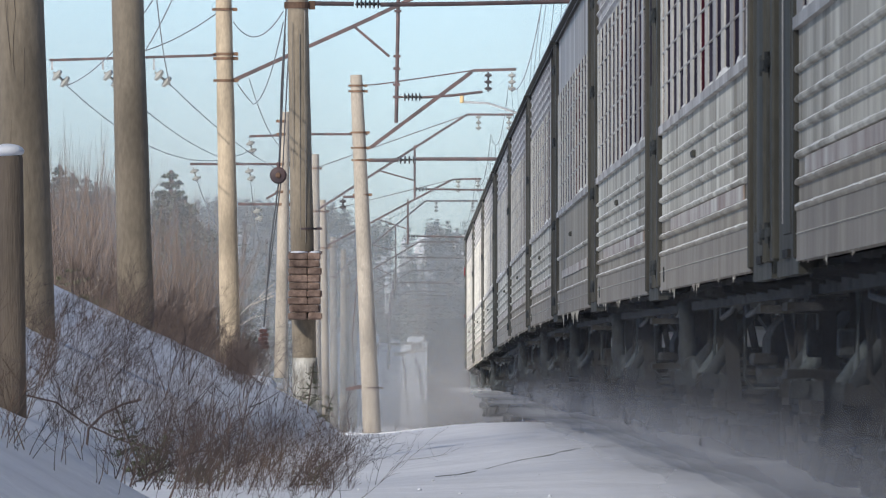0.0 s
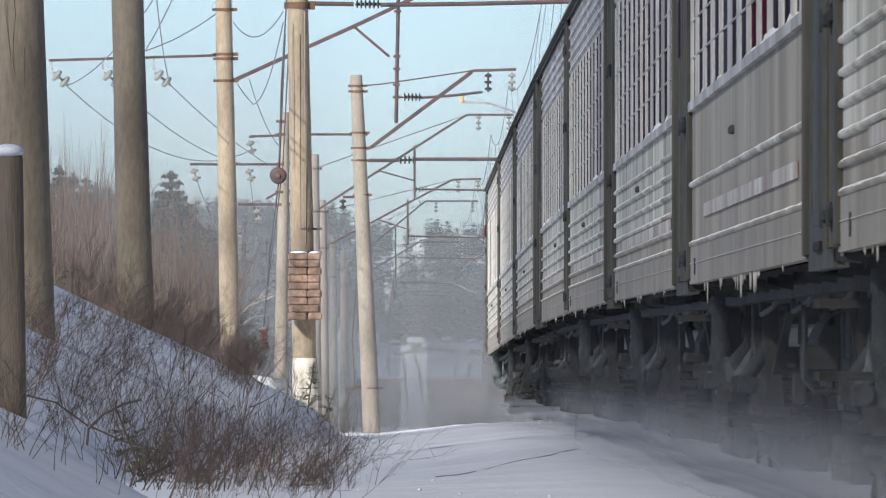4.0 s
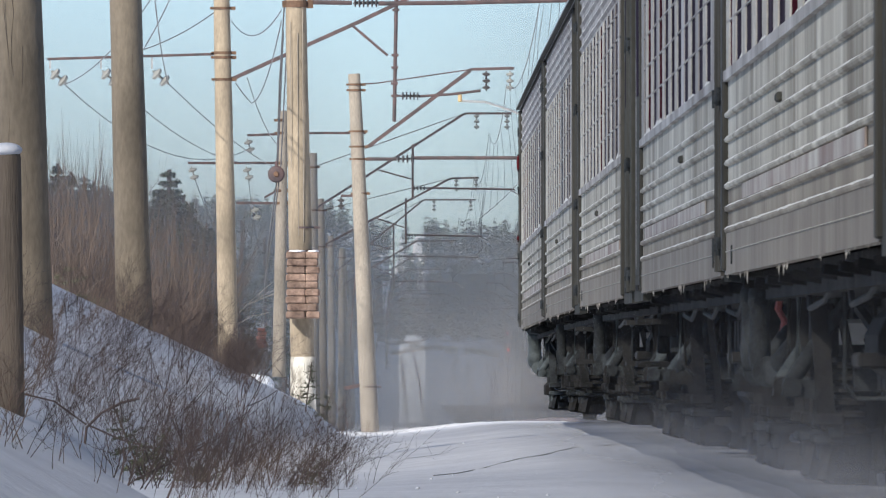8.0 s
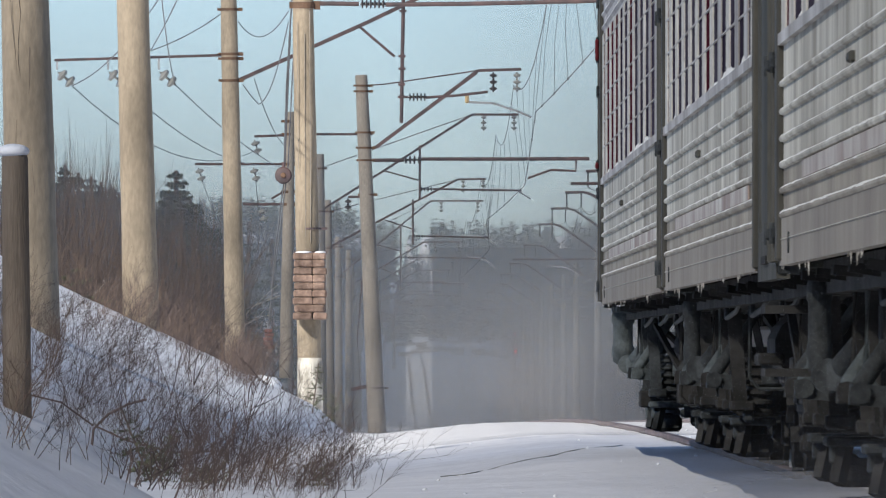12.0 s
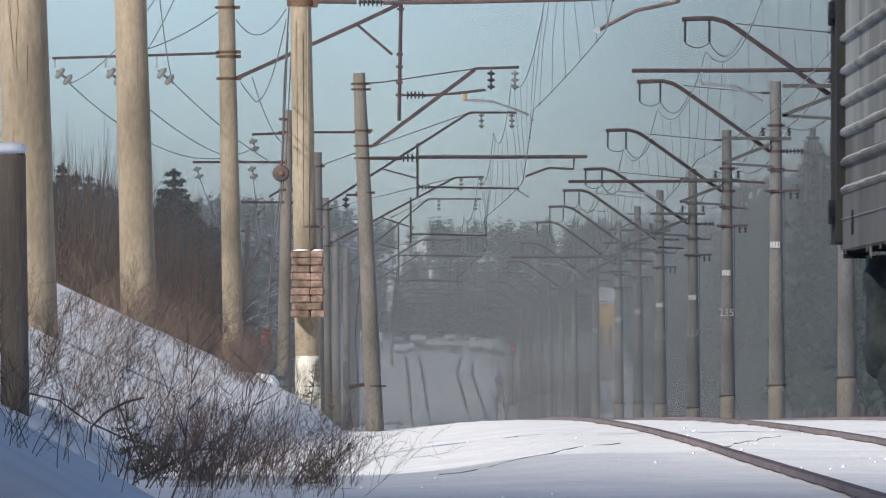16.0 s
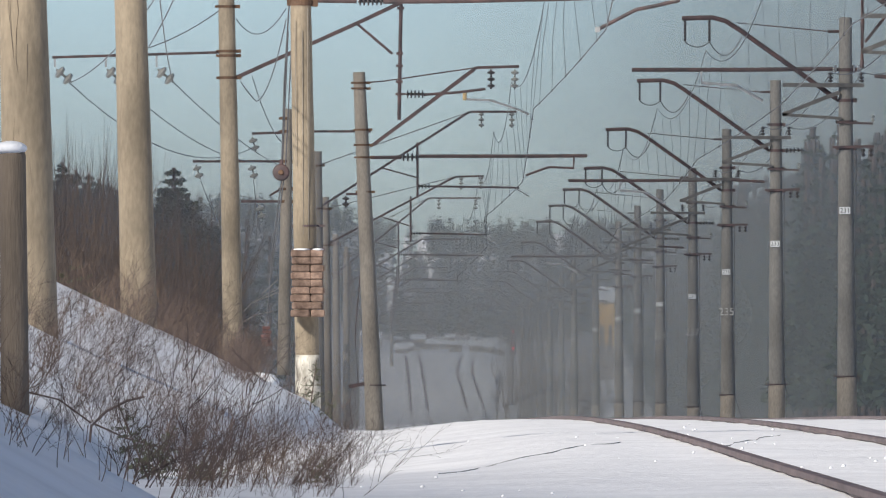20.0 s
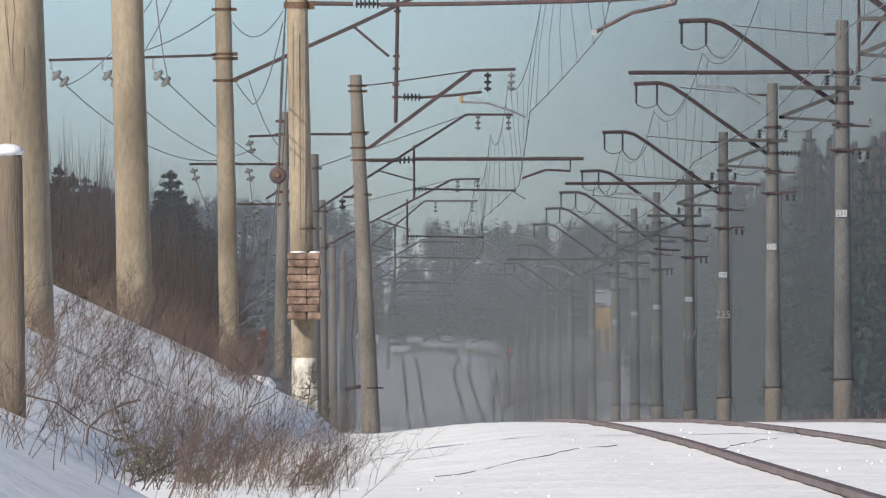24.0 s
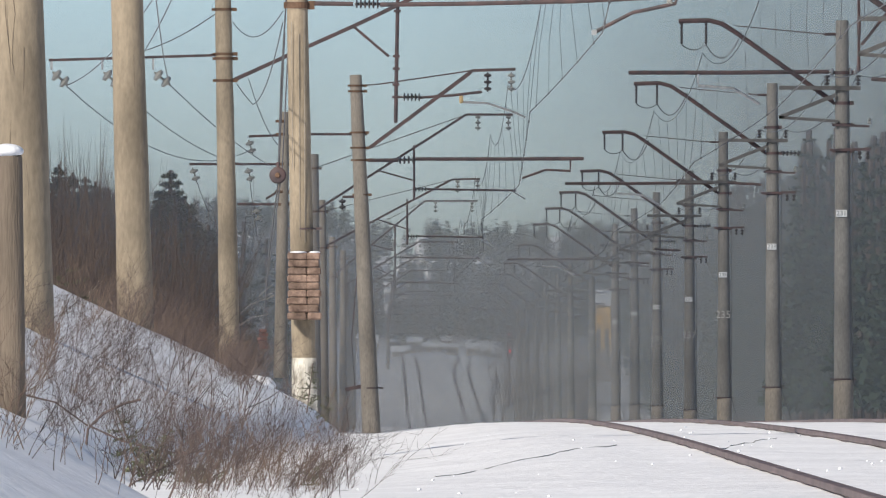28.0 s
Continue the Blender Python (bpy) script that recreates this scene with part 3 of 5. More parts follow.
# pulley rope with a small string of weights beside the weighted mast
gear = root("tension_gear", (-1.94, 215, 0.54), "rope with a grooved pulley and hanging red iron weights", "tension gear")
tube("rope", gear, [(-1.54, 215, 6.54), (-1.64, 215, 4.93), (-1.68, 215, 3.59)], 0.012, wire_mat)
tube("rope", gear, [(-1.58, 215, 5.74), (-1.68, 215, 3.41), (-1.82, 215, 2.33), (-1.92, 215, 1.08)], 0.012, wire_mat)
tube("rope", gear, [(-1.50, 215, 6.01), (-1.62, 215, 3.59), (-1.88, 215, 1.62)], 0.01, wire_mat)
bm = B()
turned(bm, (-1.69, 214.93, 3.49), (-1.69, 215.07, 3.49), [(0, 0.10), (0.1, 0.135), (0.35, 0.12), (0.5, 0.10), (0.65, 0.12), (0.9, 0.135), (1, 0.10)], 20)
part("pulley", bm, steel, gear, "dark grooved wheel", smooth=True)
bm = B()
turned(bm, (-1.69, 214.9, 3.49), (-1.69, 215.1, 3.49), [(0, 0.03), (0.2, 0.05), (0.8, 0.05), (1, 0.03)], 14)
part("pulley_hub", bm, rust, gear)
bm = B()
box(bm, (-1.69, 215, 3.62), (0.05, 0.08, 0.16), bevel=0.01)
part("pulley_yoke", bm, steel, gear)
for i in range(5):
    bm = B()
    box(bm, ((465 + 1.2 * math.sin(i * 2.0) - 680) * 215 / 24000, 215, 0.72 + (620 - 586 - i * 7.2) * 215 / 24000), (0.125, 0.12, 0.055), turn=0.3 * i, bevel=0.012)
    part("weight", bm, red_iron, gear)

# ---- right line of supports, all alike ----
RIGHT = "overhead line supports right of the tracks"
# mast concrete greyed and darkened to stand in for the smoke's shade
concrete_shaded = material("concrete_shaded", (0.205, 0.195, 0.175), 0.9, spread=0.2, scale=1.6, fine=25, bump=0.3, stretch=(1, 1, 0.35), per_piece=0.08)
feeder_grey = material("weathered_zinc", (0.12, 0.115, 0.108), 0.6, metal=0.3, spread=0.25, scale=6, fine=60)
base_a = Vector((10.5, 311, rail_z(311)))


def right_mast(drop):
    x, d, z = base_a
    top = z + 9.25
    ob = root("numbered_mast", base_a, "tall grey concrete mast with cantilever, side brackets and a number", "mast", RIGHT)
    shaft(ob, (x + 0.03, d, z - 0.5), (x, d, top), 0.225, 0.147, concrete_shaded)
    bm = B()
    turned(bm, (x + 0.03, d, z - 0.3), (x + 0.03, d, z + 1.0), [(0, 0.236), (0.9, 0.228), (1, 0.222)], 24)
    part("foot", bm, concrete_grey, ob, "paler foot", smooth=True)
    band(ob, (x, d, z + 1.02), 0.222, 0.03, steel)
    for dz in (1.2, 1.9, 2.4, 3.0):
        band(ob, (x, d, top - dz), 0.165, 0.07, steel)
    # curved bracket to the left
    tube("bracket", ob, [(x - 0.2, d, top - 1.87), (x - 2.45, d, top - 0.27), (x - 2.75, d, top - 0.08), (x - 3.05, d, top), (x - 3.75, d, top - 0.02)], 0.055)
    tube("tie_rod", ob, [(x - 0.12, d, top - 0.32), (x - 0.4, d, top - 0.32)], 0.035)
    tube("tie_rod", ob, [(x - 0.4, d, top - 0.32), (x - 2.5, d, top - 0.12)], 0.012)
    for dx in (-3.68, -3.12):
        insulator(ob, (x + dx, d, top - 0.04), (x + dx, d, top - 0.55), 6, dark_disc, 0.038)
    for dx0, dx1, sag in ((-3.68, -3.12, 0.12), (-3.12, -2.3, 0.45)):
        pts = [(x + dx0 + (dx1 - dx0) * s / 8, d, top - 0.56 + (0.3 * s / 8 if dx1 > -3 else 0) - sag * 4 * (s / 8) * (1 - s / 8)) for s in range(9)]
        tube("jumper_wire", ob, pts, 0.012, wire_mat)
    # long horizontal tube and registration arm
    if not drop:
        tube("cantilever_tube", ob, [(x - 0.3, d, top - 2.75), (x - 1.2, d, top - 2.7)], 0.035)
        insulator(ob, (x + 0.25, d - 0.2, top - 1.9), (x + 0.75, d - 0.2, top - 1.9), 5, dark_disc, 0.08)
    if drop:
        tube("cantilever_tube", ob, [(x - 0.3, d, top - drop + 0.02), (x - 2.5, d, top - drop), (x - 4.9, d, top - drop)], 0.048)
        insulator(ob, (x - 0.3, d, top - drop + 0.02), (x + 0.4, d, top - drop + 0.04), 5, galvanised, 0.09)
        tube("registration_arm", ob, [(x - 3.3, d, top - drop), (x - 3.3, d, top - drop - 0.3), (x - 2.5, d, top - drop - 0.36), (x - 1.9, d, top - drop - 0.72)], 0.035, galvanised)
    # feeder brackets, bolted on the mast's near face
    y = d - 0.2
    strut("feeder_arm", ob, (x - 1.45, y, top - 1.55), (x + 0.42, y, top - 1.56), 0.06, 0.09, feeder_grey)
    strut("feeder_brace", ob, (x - 1.45, y, top - 2.23), (x - 0.15, y, top - 1.72), 0.05, 0.09, feeder_grey)
    strut("feeder_brace", ob, (x - 1.45, y, top - 2.23), (x - 0.1, y, top - 2.32), 0.05, 0.07, feeder_grey)
    for dx in (-0.35, 0.36):
        insulator(ob, (x + dx, y, top - 1.50), (x + dx, y, top - 1.26), 3, dark_disc, 0.07)
    strut("side_arm", ob, (x - 0.2, y, top - 2.4), (x + 0.62, y, top - 2.44), 0.04, 0.05)
    insulator(ob, (x + 0.62, y, top - 2.40), (x + 0.62, y, top - 2.24), 2, glass_disc, 0.05)
    strut("side_arm", ob, (x - 0.3, y, top - 2.98), (x + 0.65, y, top - 2.96), 0.05, 0.06)
    for dx in (0.4, 0.58):
        insulator(ob, (x + dx, y, top - 3.0), (x + dx, y, top - 3.2), 2, dark_disc, 0.05)
    tube("earth_wire", ob, [(x + 0.24, y + 0.15, top - 2.9), (x + 0.25, y + 0.15, z + 1.0), (x + 0.55, y + 0.1, z)], 0.012, wire_mat)
    return ob


masts = [right_mast(1.2)]
RIGHT_AT = ((367, 0.0), (420, -0.15), (467, -0.45), (523, -0.2), (570, -0.05), (617, 0.0), (685, 0.0), (760, 0.0), (812, 0.0), (866, 0.0), (920, 0.0), (976, 0.0), (1030, 0.0))
for i, (d, sunk) in enumerate(RIGHT_AT):
    base_a = Vector((10.5, d, rail_z(d) + sunk))
    if i == 0:
        masts.append(right_mast(0))
    elif i == 1:
        masts.append(right_mast(1.6))
    else:
        masts.append(copy_thing(masts[2 if i % 4 == 1 else 1], pose(10.5 + rail_shift(d), d, rail_z(d) + sunk)))
masts.append(copy_thing(masts[1], pose(10.5, 259, rail_z(259))))
tube("drop_post", masts[-1], [(9.06, 259, 7.75), (9.07, 259, 6.9), (9.06, 259, 6.05)], 0.04)
strut("brace", masts[-1], (9.12, 259, 6.55), (9.75, 259, 7.35), 0.055, 0.055)
for i, m in enumerate(masts[:11]):
    d = m.location.y
    top = m.location.z + 9.25
    x = m.location.x
    bm = B()
    box(bm, (x - 0.02, d - 0.20, top - 4.43), (0.25, 0.02, 0.16), bevel=0.004)
    plate = part("number_plate", bm, plate_white, m, "small white enamel plate with black figures")
    numeral(str(231 + 2 * i), (x - 0.02, d - 0.213, top - 4.43), 0.115, plate_ink, plate, "figures")
    if i > 1:
        numeral(str(231 + 2 * i), (x - 0.01, d - 0.205, top - 5.67), 0.24, faded_paint, m, "painted_number")


# ---- wires ----
def hang(a, b, sag, n=14):
    a, b = Vector(a), Vector(b)
    return [a.lerp(b, i / n) - Vector((0, 0, 4 * sag * (i / n) * (1 - i / n))) for i in range(n + 1)]


def overhead(centre, supports, label, zig):
    """Carrier cable, contact wire and droppers over one track."""
    ob = root("overhead_line", (0, 0, 0), label, "overhead line", "overhead lines")
    low, high = [], []
    for i, d in enumerate(supports):
        x = centre + rail_shift(d) + (zig if i % 2 else -zig)
        low.append(Vector((x, d, rail_z(d) + 6.0)))
        high.append(Vector((centre + rail_shift(d), d, rail_z(d) + 8.5)))
    for name, pts, sag, r in (("contact_wire", low, 0.04, 0.009), ("carrier_cable", high, 0.8, 0.009)):
        line = []
        for a, b in zip(pts, pts[1:]):
            line += hang(a, b, sag)[:-1]
        part(name, pipe(B(), line + [pts[-1]], r, 5), wire_mat, ob)
    for k, (la, lb, ha, hb) in enumerate(zip(low, low[1:], high, high[1:])):
        n = 5 if la.y < 700 else 3
        u, v = hang(la, lb, 0.04, n * 2), hang(ha, hb, 0.8, n * 2)
        for i in range(1, n * 2, 2):
            bm = B()
            w = 0.05 * math.sin(i * 3.1 + k)
            mid = u[i].lerp(v[i], 0.5) + Vector((w, 0, 0))
            pipe(bm, [u[i], mid, v[i]], 0.0048, 4)
            box(bm, u[i], (0.035, 0.05, 0.05))
            part("dropper", bm, wire_mat, ob)
    return ob


overhead(TRACK_A - 0.1, (100, 155, 210, 262, 340, 396, 460, 551, 640, 700, 762, 824, 886, 948, 1010, 1072), "carrier cable and contact wire with droppers above the nearer track", -0.28)
overhead(TRACK_B, [103, 155, 207, 259, 311] + [d for d, _ in RIGHT_AT], "carrier cable and contact wire with droppers above the farther track", 0.2)
lines = root("power_line", (0, 0, 0), "three thin sagging power wires", "power line")
for a, b, s in (((-6.15, 262, 5.83), (-3.88, 396, 6.58), 0.8), ((-5.16, 262, 5.83), (-3.46, 396, 6.13), 0.45), ((-4.14, 262, 5.84), (-3.13, 396, 6.00), 0.15)):
    part("wire", pipe(B(), hang(a, b, s), 0.011, 5), wire_mat, lines)
for a, b in (((-6.15, 262, 5.83), (-3.25, 200, 6.14)), ((-5.19, 262, 5.83), (-2.92, 200, 6.39)), ((-4.14, 262, 5.84), (-3.40, 200, 6.22)), ((-5.79, 262, 6.34), (-3.22, 262, 7.25))):
    part("wire", pipe(B(), hang(a, b, 0.25), 0.010, 5), wire_mat, lines)
for a, b, s in (((-5.53, 396, 5.80), (-4.82, 551, 5.31), 1.5), ((-3.94, 396, 5.80), (-4.59, 551, 5.31), 1.5), ((-2.93, 262, 7.07), (-1.61, 215, 6.09), 0.35), ((-2.84, 262, 5.85), (-2.54, 262, 5.47), 0.02), ((-2.54, 262, 5.47), (-1.61, 215, 5.92), 0.3), ((-2.62, 262, 5.96), (-2.31, 300, 5.22), 0.2)):
    part("wire", pipe(B(), hang(a, b, s), 0.010, 5), wire_mat, lines)
# feeders on the right masts' brackets
feeders = root("feeder_line", (0, 0, 0), "pair of thin feeder wires along the numbered masts", "power line")
for dx in (-0.35, 0.36):
    pts = []
    stands = [(207, 0.0), (259, 0.0), (311, 0.0)] + list(RIGHT_AT)
    for (d0, s0), (d1, s1) in zip(stands, stands[1:]):
        pts += hang((10.5 + dx, d0 - 0.2, rail_z(d0) + s0 + 9.25 - 1.26), (10.5 + dx, d1 - 0.2, rail_z(d1) + s1 + 9.25 - 1.26), 0.5)[:-1]
    part("wire", pipe(B(), pts, 0.010, 5), wire_mat, feeders)


# ---- the train ----
PITCH_C, LONG = 24.3, 23.5
RIBS = (1.295, 1.40, 1.508, 1.620, 1.735, 1.855)
HIGH_RIBS = (3.24, 3.34, 3.44, 3.54, 3.64)


def strip(bm, y0, y1, section, jitter=None, step=0.4):
    """A long moulding along the coach: a closed section of (x, z) drawn from y0 to y1, its outer points uneven where jitter is given."""
    n = max(2, int((y1 - y0) / step)) if jitter else 2
    rings = []
    for i in range(n):
        y = y0 + (y1 - y0) * i / (n - 1)
        k = 1.0
        if jitter:
            k = 1 - jitter + jitter * (noise.noise((y * 0.9, section[0][1] * 37, 3.3)) + 0.6 * noise.noise((y * 3.1, section[0][1] * 37, 8.3)))
        cx, cz = section[0]
        rings.append([bm.verts.new((cx + (x - cx) * k, y, cz + (z - cz) * k)) for x, z in section])
    m = len(section)
    for u, v in zip(rings, rings[1:]):
        for a in range(m):
            bm.faces.new((u[a], u[(a + 1) % m], v[(a + 1) % m], v[a]))
    bm.faces.new(rings[0])
    bm.faces.new(rings[-1][::-1])


def vestibule(ob, s, wall, yd, door):
    """Dark vestibule end with its door, handrails and steps."""
    bm = B()
    box(bm, (wall - 0.035 * s, yd, 2.38), (0.06, door, 2.70))
    vest = part("vestibule_wall", bm, door_dark, ob, "dark vestibule end")
    bm = B()
    box(bm, (wall - 0.018 * s, yd + 0.1, 2.30), (0.04, 1.0, 2.2), bevel=0.005)
    dr = part("door", bm, door_dark, ob, "dark grey-green vestibule door")
    bm = B()
    box(bm, (wall + 0.002 * s, yd + 0.1, 2.75), (0.010, 0.62, 0.75))
    part("door_window", bm, window_glass, dr)
    for dy in (-0.55, 0.75, 1.05):
        bm = B()
        bar(bm, (wall - 0.01 * s, yd + dy, 1.25), (wall - 0.01 * s, yd + dy, 2.7), 0.012, seg=8)
        for z in (1.3, 2.65):
            box(bm, (wall - 0.03 * s, yd + dy, z), (0.06, 0.06, 0.05))
        part("handrail", bm, coach_grey if dy < 0 else door_dark, ob)
    for z in (0.62, 0.9, 1.12):
        bm = B()
        box(bm, (wall - 0.12 * s, yd + 0.1, z), (0.26, 0.75, 0.035))
        part("step", bm, under_paint, ob)


def build_coach(plain, label, door=3.0, near=-1):
    ob = root("passenger_coach", (0, 0, 0), label, "railway coach", "coaches of the train")
    h = LONG / 2
    rngc = random.Random(31 if plain else 17)  # a vestibule, if any, is at the end towards minus y
    for s in (-1, 1):
        wall = 1.53 * s
        y0, y1 = -h + door, h
        bm = B()
        box(bm, (wall - 0.02 * s, (y0 + y1) / 2, 1.19), (0.05, y1 - y0, 0.22))
        part("skirt", bm, coach_dirty, ob, "grime-covered lower skirt")
        bm = B()
        box(bm, (wall - 0.03 * s, (y0 + y1) / 2, 1.404), (0.05, y1 - y0, 0.208))
        part("lower_wall", bm, coach_grimy, ob, "grimy grey ribbed wall above the skirt")
        bm = B()
        box(bm, (wall - 0.03 * s, (y0 + y1) / 2, 1.779), (0.05, y1 - y0, 0.542))
        side = part("middle_wall", bm, coach_frosted if not plain else coach_grimy, ob, "grey ribbed wall whitened by frozen spray")
        if s == near:
            bm = B()
            box(bm, (wall + 0.003 * s, (y0 + y1) / 2 - 1.0, 1.452), (0.008, (y1 - y0) * 0.78, 0.07))
            part("red_stripe", bm, coach_red, side, "faded red stripe under frost")
        bm = B()
        strip(bm, y0, y1, [(wall, 1.185), (wall + 0.012 * s, 1.19), (wall, 1.197)])
        part("seam", bm, frost, ob)
        for z in (RIBS[:1] + RIBS[3:4] if plain else RIBS):
            bm = B()
            strip(bm, y0 + 0.05, y1 - 0.05, [(wall - 0.01 * s, z - 0.018), (wall + 0.010 * s, z - 0.013), (wall + 0.015 * s, z - 0.003), (wall + 0.012 * s, z + 0.008), (wall - 0.01 * s, z + 0.014)])
            rib = part("rib", bm, coach_frosted if z > 1.45 else coach_grimy, ob)
            if s == near:
                bm = B()
                strip(bm, y0 + 0.05, y1 - 0.05, [(wall - 0.002 * s, z + 0.006), (wall + 0.016 * s, z + 0.004), (wall + 0.014 * s, z + 0.012), (wall - 0.001 * s, z + 0.023)], 0.22, 0.3)
                part("rime", bm, rime, rib, "rime and snow caught on the rib")
        bm = B()
        box(bm, (wall - 0.01 * s, (y0 + y1) / 2, 2.04), (0.06, y1 - y0, 0.05))
        ledge = part("window_ledge", bm, coach_grey, ob)
        if s == near:
            bm = B()
            strip(bm, y0, y1, [(wall - 0.01 * s, 2.045), (wall + 0.020 * s, 2.045), (wall + 0.022 * s, 2.075), (wall + 0.010 * s, 2.115), (wall - 0.012 * s, 2.135)], 0.5, 0.22)
            part("snow_ridge", bm, rime, ledge, "lumpy ridge of packed snow")
        bm = B()
        box(bm, (wall - 0.03 * s, (y0 + y1) / 2, 3.46), (0.05, y1 - y0, 0.55))
        part("upper_wall", bm, coach_grey, ob)
        if not plain:
            for z in HIGH_RIBS:
                bm = B()
                strip(bm, y0, y1, [(wall - 0.01 * s, z - 0.03), (wall + 0.012 * s, z), (wall - 0.01 * s, z + 0.025)])
                rib = part("rib", bm, coach_grey, ob)
                if s == near:
                    bm = B()
                    strip(bm, y0, y1, [(wall, z + 0.002), (wall + 0.016 * s, z + 0.004), (wall + 0.01 * s, z + 0.022)], 0.3, 0.5)
                    part("rime", bm, rime, rib)
        n = 12
        pitch = (y1 - y0) / n
        for i in range(n + 1):
            y = y0 + pitch * i
            bm = B()
            box(bm, (wall - 0.02 * s, min(max(y, y0 + 0.4), y1 - 0.4), 2.62), (0.05, 0.66 if 0 < i < n else 0.9, 1.14), bevel=0.003)
            part("window_pillar", bm, frost if rngc.random() < 0.75 else coach_grey, ob, "pillar crusted with frost")
        for i in range(n):
            y = y0 + pitch * (i + 0.5)
            bm = B()
            box(bm, (wall - 0.007 * s, y, 2.62), (0.008, pitch - 0.665, 1.14))
            glass = part("window", bm, window_red if i > n - (5 if not door else 2) or rngc.random() < (0.3 if not door else 0.1) else window_glass, ob, "dark frosted window")
            for z in (2.30, 2.50, 2.70, 2.92, 3.10) if s == near else (2.70,):
                bm = B()
                strip(bm, y - pitch / 2, y + pitch / 2, [(wall - 0.004 * s, z - 0.004), (wall + 0.006 * s, z - 0.004), (wall + 0.007 * s, z + 0.004), (wall - 0.004 * s, z + 0.006)])
                part("guard_rail", bm, coach_grey, glass)
        # vestibule with door, handrails and step well
        yd = -h + door / 2
        bm = B()
        box(bm, (wall - 0.005 * s, y0, 2.4), (0.05, 0.14, 2.62), bevel=0.008)
        part("side_post", bm, coach_post, ob)
        if door:
            vestibule(ob, s, wall, yd, door)
        for y, z in ((h - 9.0, 1.80),):
            bm = B()
            box(bm, (wall + 0.004 * s, y, z - 0.02), (0.03, 0.3, 0.04), bevel=0.008)
            part("tail_lamp_bracket", bm, door_dark, ob)
        bm = B()
        bar(bm, (wall - 0.01 * s, h - 1.4, 1.17), (wall + 0.012 * s, h - 1.4, 1.17), 0.045, seg=14)
        part("filler_cap", bm, rubber, ob, "round dark cap on the skirt")
    # ends and roof
    for e in (-1, 1):
        bm = B()
        box(bm, (0, e * (h - 0.03), 2.4), (2.98, 0.06, 2.65))
        part("end_wall", bm, door_dark, ob)
        bm = B()
        for k in range(4):
            box(bm, (0, e * (h + 0.05 + 0.09 * k), 2.45), (1.7 - 0.06 * (k % 2), 0.06, 2.5 - 0.05 * (k % 2)), bevel=0.02)
        part("gangway", bm, rubber, ob, "black rubber gangway bellows")
        for s in (-1, 1):
            bm = B()
            box(bm, (s * 1.515, e * (h - 0.10), 2.4), (0.08, 0.34, 2.6), bevel=0.01)
            bar(bm, (s * 1.55, e * (h + 0.06), 1.1), (s * 1.55, e * (h + 0.06), 3.7), 0.018, seg=8)
            post_bm = bm
            if e > 0 and not door:
                for z, tall in ((2.17, 0.05), (3.08, 0.17)):
                    bm = B()
                    box(bm, (s * 1.555, h + 0.09, z), (0.05, 0.10, tall + 0.04), bevel=0.008)
                    tail_lamp = part("tail_lamp", bm, under_blue, ob, "unlit tail lamp")
                    bm = B()
                    box(bm, (s * 1.572, h + 0.075, z), (0.03, 0.09, tall), bevel=0.01)
                    part("lens", bm, lamp_red, tail_lamp, "dull red glass lens")
            post_ = part("corner_post", post_bm, coach_post if e > 0 else door_dark, ob)
            for z in (1.22, 1.95, 2.75, 3.45):
                bm = B()
                box(bm, (s * 1.54, e * (h + 0.02), z), (0.07, 0.14, 0.05), bevel=0.010)
                bar(bm, (s * 1.565, e * (h + 0.02), z - 0.045), (s * 1.565, e * (h + 0.02), z + 0.045), 0.014, seg=8)
                part("hinge_block", bm, under_blue, post_, "dark block on the corner post")
            bm = B()
            strip(bm, e * (h + 0.10) - 0.03, e * (h + 0.10) + 0.03, [(s * 1.42, 1.05), (s * 1.52, 1.05), (s * 1.52, 3.62), (s * 1.42, 3.62)])
            part("gangway_fender", bm, under_blue, ob, "grey-green upright beside the gangway")
        bm = B()
        box(bm, (0, e * (h + 0.3), 0.98), (0.32, 0.7, 0.26), bevel=0.04)
        box(bm, (0.05 * e, e * (h + 0.52), 0.98), (0.42, 0.2, 0.36), bevel=0.05)
        part("coupler", bm, under_paint, ob)
    arc = [(1.56 * math.cos(a) if abs(math.cos(a)) < 0.999 else 1.56 * math.cos(a), 3.70 + 0.68 * math.sin(a) ** 0.8) for a in [math.pi * i / 14 for i in range(15)]]
    bm = B()
    rings = []
    for y, k in ((-h, 0.97), (-h + 0.25, 1.0), (h - 0.25, 1.0), (h, 0.97)):
        rings.append([bm.verts.new((x * k, y, z * (1 if 0 < i < 14 else 1))) for i, (x, z) in enumerate(arc)])
    for u, v in zip(rings, rings[1:]):
        for i in range(14):
            bm.faces.new((u[i], u[i + 1], v[i + 1], v[i]))
    for r in (rings[0], rings[-1]):
        bm.faces.new(r)
    part("roof", bm, coach_roof, ob, "grey roof dusted with snow", smooth=False)
    bm = B()
    for s in (-1, 1):
        strip(bm, -h, h, [(s * 1.50, 3.72), (s * 1.60, 3.715), (s * 1.59, 3.75), (s * 1.48, 3.80)])
    part("gutter", bm, door_dark, ob)
    if plain:
        bm = B()
        for k in range(3):
            bmesh.ops.create_cube(bm, size=1, matrix=Matrix.Translation((-0.9, -h + 3.0 + k * 7.5, 4.22)) @ Matrix.Diagonal((0.5, 0.8, 0.22, 1)))
        part("roof_vent", bm, coach_roof, ob)
    bm = B()
    box(bm, (0, 0, 1.03), (2.7, LONG - 0.2, 0.14))
    part("underframe", bm, under_paint, ob)
